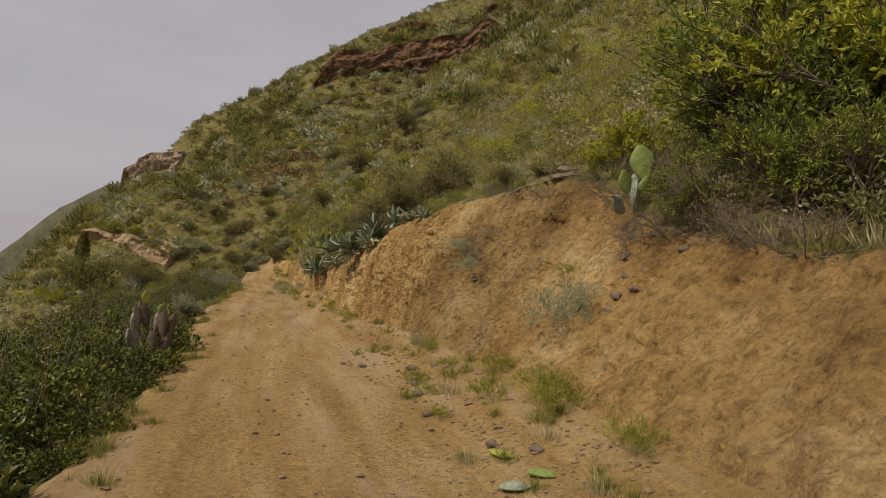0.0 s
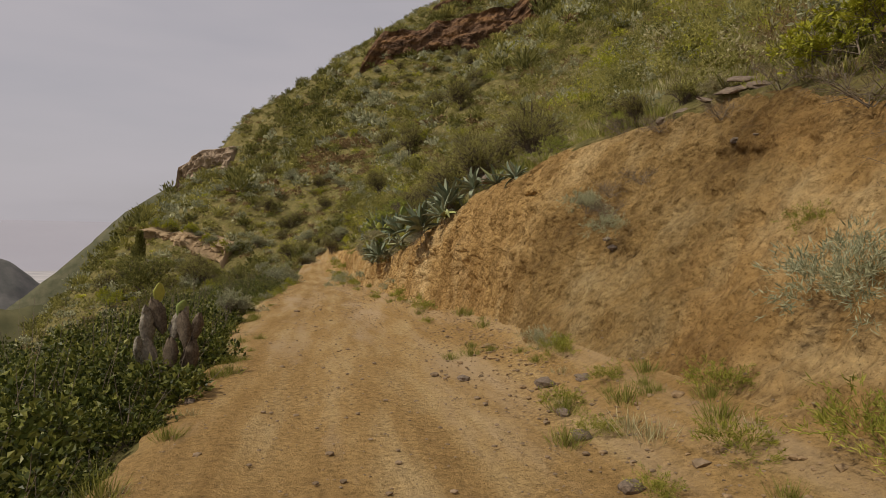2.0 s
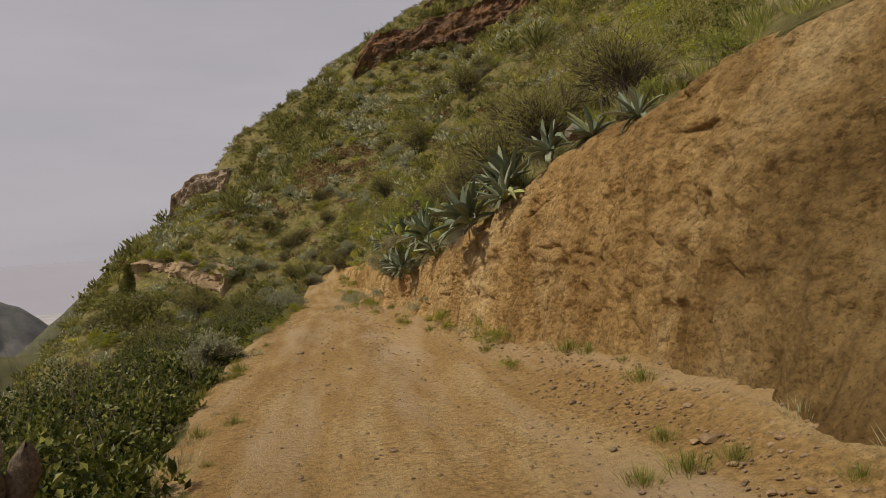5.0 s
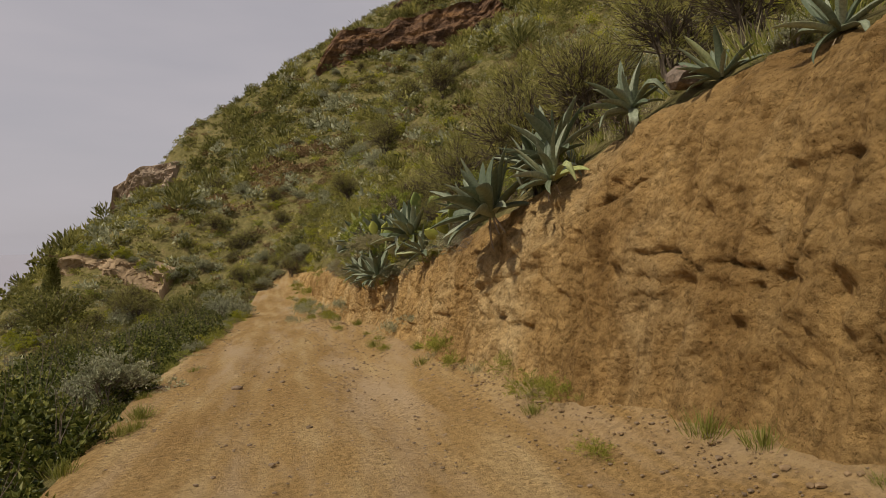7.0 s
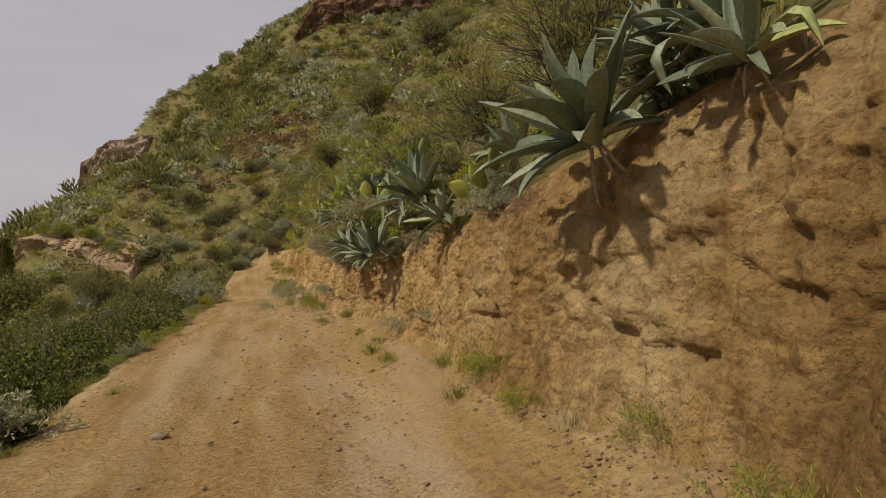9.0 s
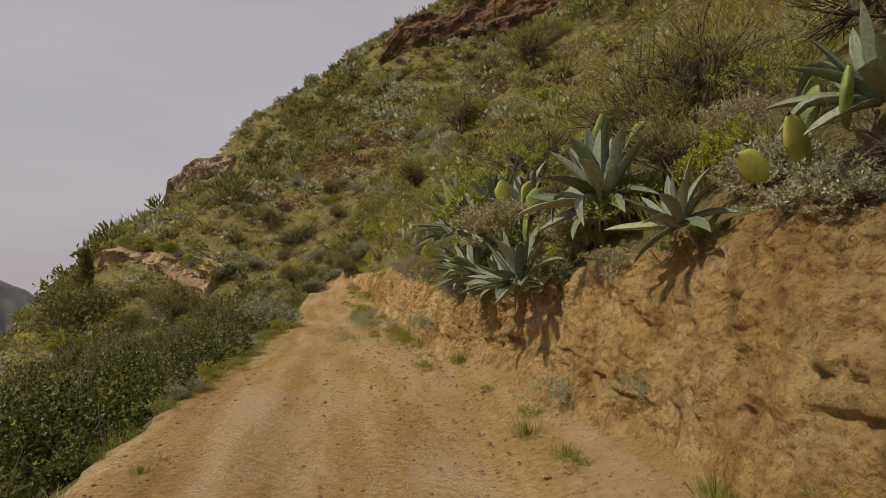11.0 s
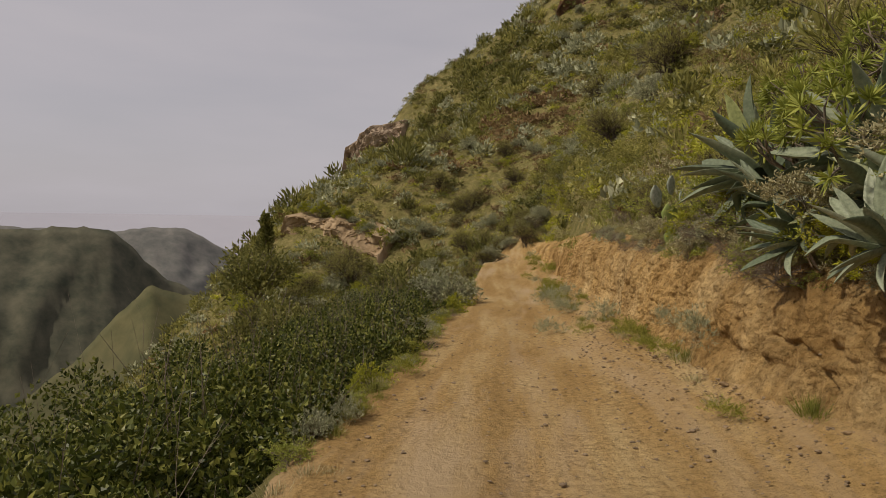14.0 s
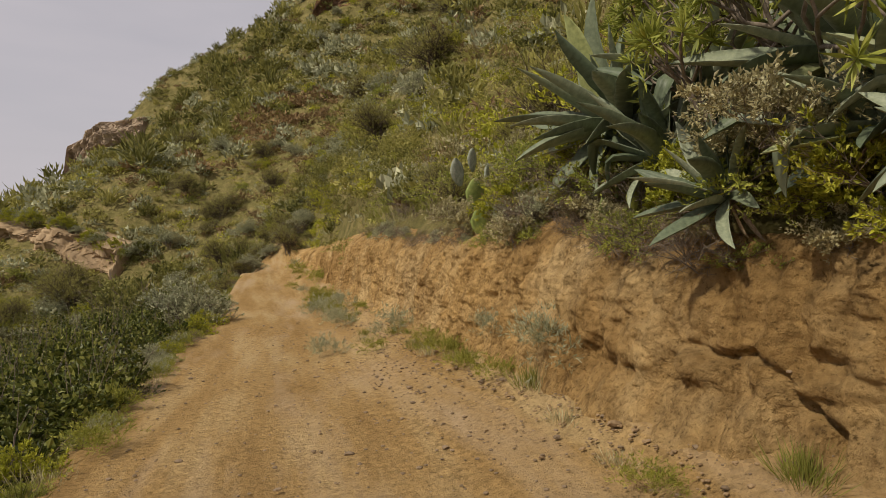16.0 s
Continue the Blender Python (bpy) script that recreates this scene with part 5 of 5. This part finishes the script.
grass_a = tuft_thing("grass_tuft", 1, 170, 0.22, 0.16, GRASS, "fresh green grass tuft at the foot of the bank")
grass_b = tuft_thing("grass_tuft", 2, 120, 0.17, 0.2, STRAW, "dry straw-coloured grass tuft beside the track")
HERB = leafy("feathery_herb_leaf", ((0.17, 0.185, 0.03), (0.31, 0.315, 0.05), (0.45, 0.43, 0.1)), 0.7, 0.35, 0.6)
herb_a = ferny("feathery_herb", 3, HERB, "feathery yellow-green herb at the foot of the bank")
herb_b = ferny("pale_herb", 4, SILVER, "pale grey-green herb growing from the bank")


def grow(ob, x, y, s, z=None, a=0.0):
    place(ob, x, y, gz(x, y) - 0.02 if z is None else z, s, a)


def regrow(ob, x, y, s, z=None, a=0.0):
    c_ = ob.copy()
    scene.collection.objects.link(c_)
    grow(c_, x, y, s, z, a)
    return c_


grow(herb_a, 3.05, 7.85, 0.5)
for x, y, s in ((2.35, 17.35, 0.62), (2.3, 17.75, 0.45), (2.25, 16.7, 0.4), (2.62, 15.55, 0.42), (2.5, 14.6, 0.5), (2.6, 14.3, 0.4), (2.2, 18.4, 0.22), (1.62, 26.9, 0.4), (1.5, 24.5, 0.34), (1.95, 22.4, 0.2), (2.0, 21.0, 0.25), (3.35, 5.4, 0.5), (3.3, 3.9, 0.75), (3.15, 3.5, 0.7), (3.2, 2.1, 0.6), (2.9, 4.6, 0.5), (2.45, 5.5, 0.35), (2.3, 4.4, 0.32), (3.0, 6.6, 0.4), (2.5, 6.35, 0.4), (1.55, 28.3, 0.5), (1.6, 29.2, 0.4), (1.5, 27.6, 0.4), (1.9, 19.6, 0.25), (2.35, 13.2, 0.3)):
    regrow(herb_a, x, y, s, None, x * 400)
c_ = regrow(herb_a, 4.5, 5.95, 0.42, 1.42)
grow(herb_b, 4.05, 5.1, 0.95, 0.95)
for x, y, z, s in ((3.95, 4.9, 0.85, 0.8), (1.85, 26.3, -1.0, 0.7), (2.2, 20.85, -0.85, 0.55), (2.3, 19.65, -0.5, 0.35), (3.65, 8.2, 1.3, 0.5), (3.0, 8.3, -0.05, 0.45), (1.75, 27.4, -1.0, 0.4), (3.5, 8.6, 1.6, 0.45)):
    regrow(herb_b, x, y, s, z, x * 300)
grow(grass_a, 2.9, 6.0, 1.0)
grow(grass_b, 2.7, 5.2, 1.0)
q = np.random.default_rng(17)
for i in range(215):
    y = q.uniform(0, 36)
    k = q.uniform()
    if k < 0.14:
        y = q.uniform(0, 9.5)
        x = q.uniform(2.0, 3.3)
    elif k < 0.42:
        x = float(bank_foot(y)) - 0.1 - abs(q.normal()) * (0.5 if y < 11 else 0.2)
    else:
        x = float(road_left(y)) + q.normal() * 0.18 - 0.12
    regrow(grass_a if q.uniform() < 0.6 else grass_b, x, y, q.uniform(0.35, 0.95), None, q.uniform(0, 360))

for i in range(60):
    y = q.uniform(29.5, 54)
    x = float(bank_foot(y)) - 0.15 - abs(q.normal()) * 0.42
    regrow((grass_a, grass_b, herb_a, herb_b)[q.integers(4)], x, y, q.uniform(0.35, 0.8) * (1.0 if y < 44 else 1.3), None, q.uniform(0, 360))
for i in range(60):
    y = q.uniform(24, 52)
    x = float(road_left(y)) + 0.1 - abs(q.normal()) * 0.3
    regrow((herb_a, herb_b, grass_b)[q.integers(3)], x, y, q.uniform(0.3, 0.6), None, q.uniform(0, 360))

# Low shrubs that close the track where it turns out of sight.
q = np.random.default_rng(29)
for i in range(62):
    x, y = -3.2 + 7.0 * q.uniform(), 54.5 + 6.5 * q.uniform()
    put_copy((b_silver, b_green, b_silver, b_dry, b_broom)[q.integers(5)], x, y, gz(x, y) - 0.08, q.uniform(0.45, 0.95), q.uniform(0, 360))
for i in range(26):
    y = 24 + 15 * i / 26
    x = float(road_left(y)) - q.uniform(-0.1, 0.5)
    put_copy((b_silver, b_green, b_dry, b_lime)[q.integers(4)], x, y, gz(x, y) - 0.05, q.uniform(0.22, 0.42), q.uniform(0, 360))
for x, y, z, s, a in ((3.85, 8.5, 1.5, 0.32, 0), (3.95, 8.7, 1.75, 0.3, 90), (4.1, 8.2, 1.9, 0.3, 40), (4.9, 9.3, 2.7, 0.35, 10), (4.7, 7.6, 2.6, 0.3, 70)):
    put_copy(b_dry, x, y, z, s, a)
put_copy(b_silver, 3.85, 9.2, 1.55, 0.32, 20)

# A ragged fringe of small shrubs along the lip.
q = np.random.default_rng(23)
for i in range(46):
    y = 5 + 31 * i / 46 + q.uniform(-0.3, 0.3)
    x = float(lip_x(y)) + q.uniform(0.05, 0.7)
    which = (b_dry, b_green, b_pale, b_dry, b_broom, b_silver)[q.integers(6)]
    put_copy(which, x, y, gz(x, y) - 0.08, q.uniform(0.22, 0.5), q.uniform(0, 360))

# Dry growth and roots that hang over the lip.
for i in range(52):
    y = 18.6 + 21 * i / 52 + q.uniform(-0.25, 0.25)
    x = float(lip_x(y)) - q.uniform(0.0, 0.16)
    which = (b_dry, b_pale, b_dry, b_green, b_silver)[q.integers(5)]
    put_copy(which, x, y, float(lip_z(y)) - q.uniform(0.1, 0.28), q.uniform(0.2, 0.42), q.uniform(0, 360))

# Yellow-green sprays between the agaves, and scrub that tops the far cut.
for i in range(18):
    y = 20.8 + 8.5 * i / 18 + q.uniform(-0.2, 0.2)
    x = float(lip_x(y)) + q.uniform(0.1, 0.5)
    which = (b_green, b_lime, b_pale)[i % 3]
    put_copy(which, x, y, gz(x, y) - 0.06, q.uniform(0.5, 0.8) * (0.6 if which is b_lime else 1.0), q.uniform(0, 360))
for i in range(16):
    x = -18.4 + 9.2 * (i + q.uniform()) / 16
    y = 64.8 - 0.5 * (x + 9.4) + 1.3
    put_copy((b_green, b_silver, b_lime)[i % 3], x, y, float(far_z(x, y - 1.2)) + 1.7, q.uniform(0.6, 1.1), q.uniform(0, 360))

# Undergrowth that fills the spaces between the agaves.
for i in range(64):
    y = 18.5 + 12.5 * i / 64 + q.uniform(-0.3, 0.3)
    x = float(lip_x(y)) + q.uniform(-0.05, 1.3)
    which = (b_green, b_dry, b_pale, b_broom, b_lime, b_green, b_pale, b_green)[q.integers(8)]
    put_copy(which, x, y, gz(x, y) - 0.08, q.uniform(0.3, 0.62) * (0.6 if which in (b_lime, b_long) else 1.0), q.uniform(0, 360))

# Shrubs below and round the far cut.
for i in range(34):
    x = q.uniform(-21, -6)
    y = 64.2 - 0.5 * (x + 9.4) - q.uniform(1.2, 9)
    which = (b_green, b_lime, b_silver, b_broom, b_green)[q.integers(5)]
    put_copy(which, x, y, float(ground_z(x, y)) - 0.15, q.uniform(0.9, 1.7) * (0.7 if which is b_lime else 1.0), q.uniform(0, 360))

# Single larger shrubs that stand out on the hillside.
q = np.random.default_rng(41)
for i in range(230):
    y = q.uniform(46, 92)
    x = q.uniform(-8 - (y - 46) * 0.15, 14 + (y - 46) * 0.3)
    if y < 59 and -2.6 < x < 2.2:
        continue
    which = (b_green, b_lime, b_silver, b_pale, b_silver, b_broom, b_green, b_lime)[q.integers(8)]
    put_copy(which, x, y, float(ground_z(x, y)) - 0.15, q.uniform(0.7, 1.5) * (0.65 if which is b_lime else 1.0), q.uniform(0, 360))
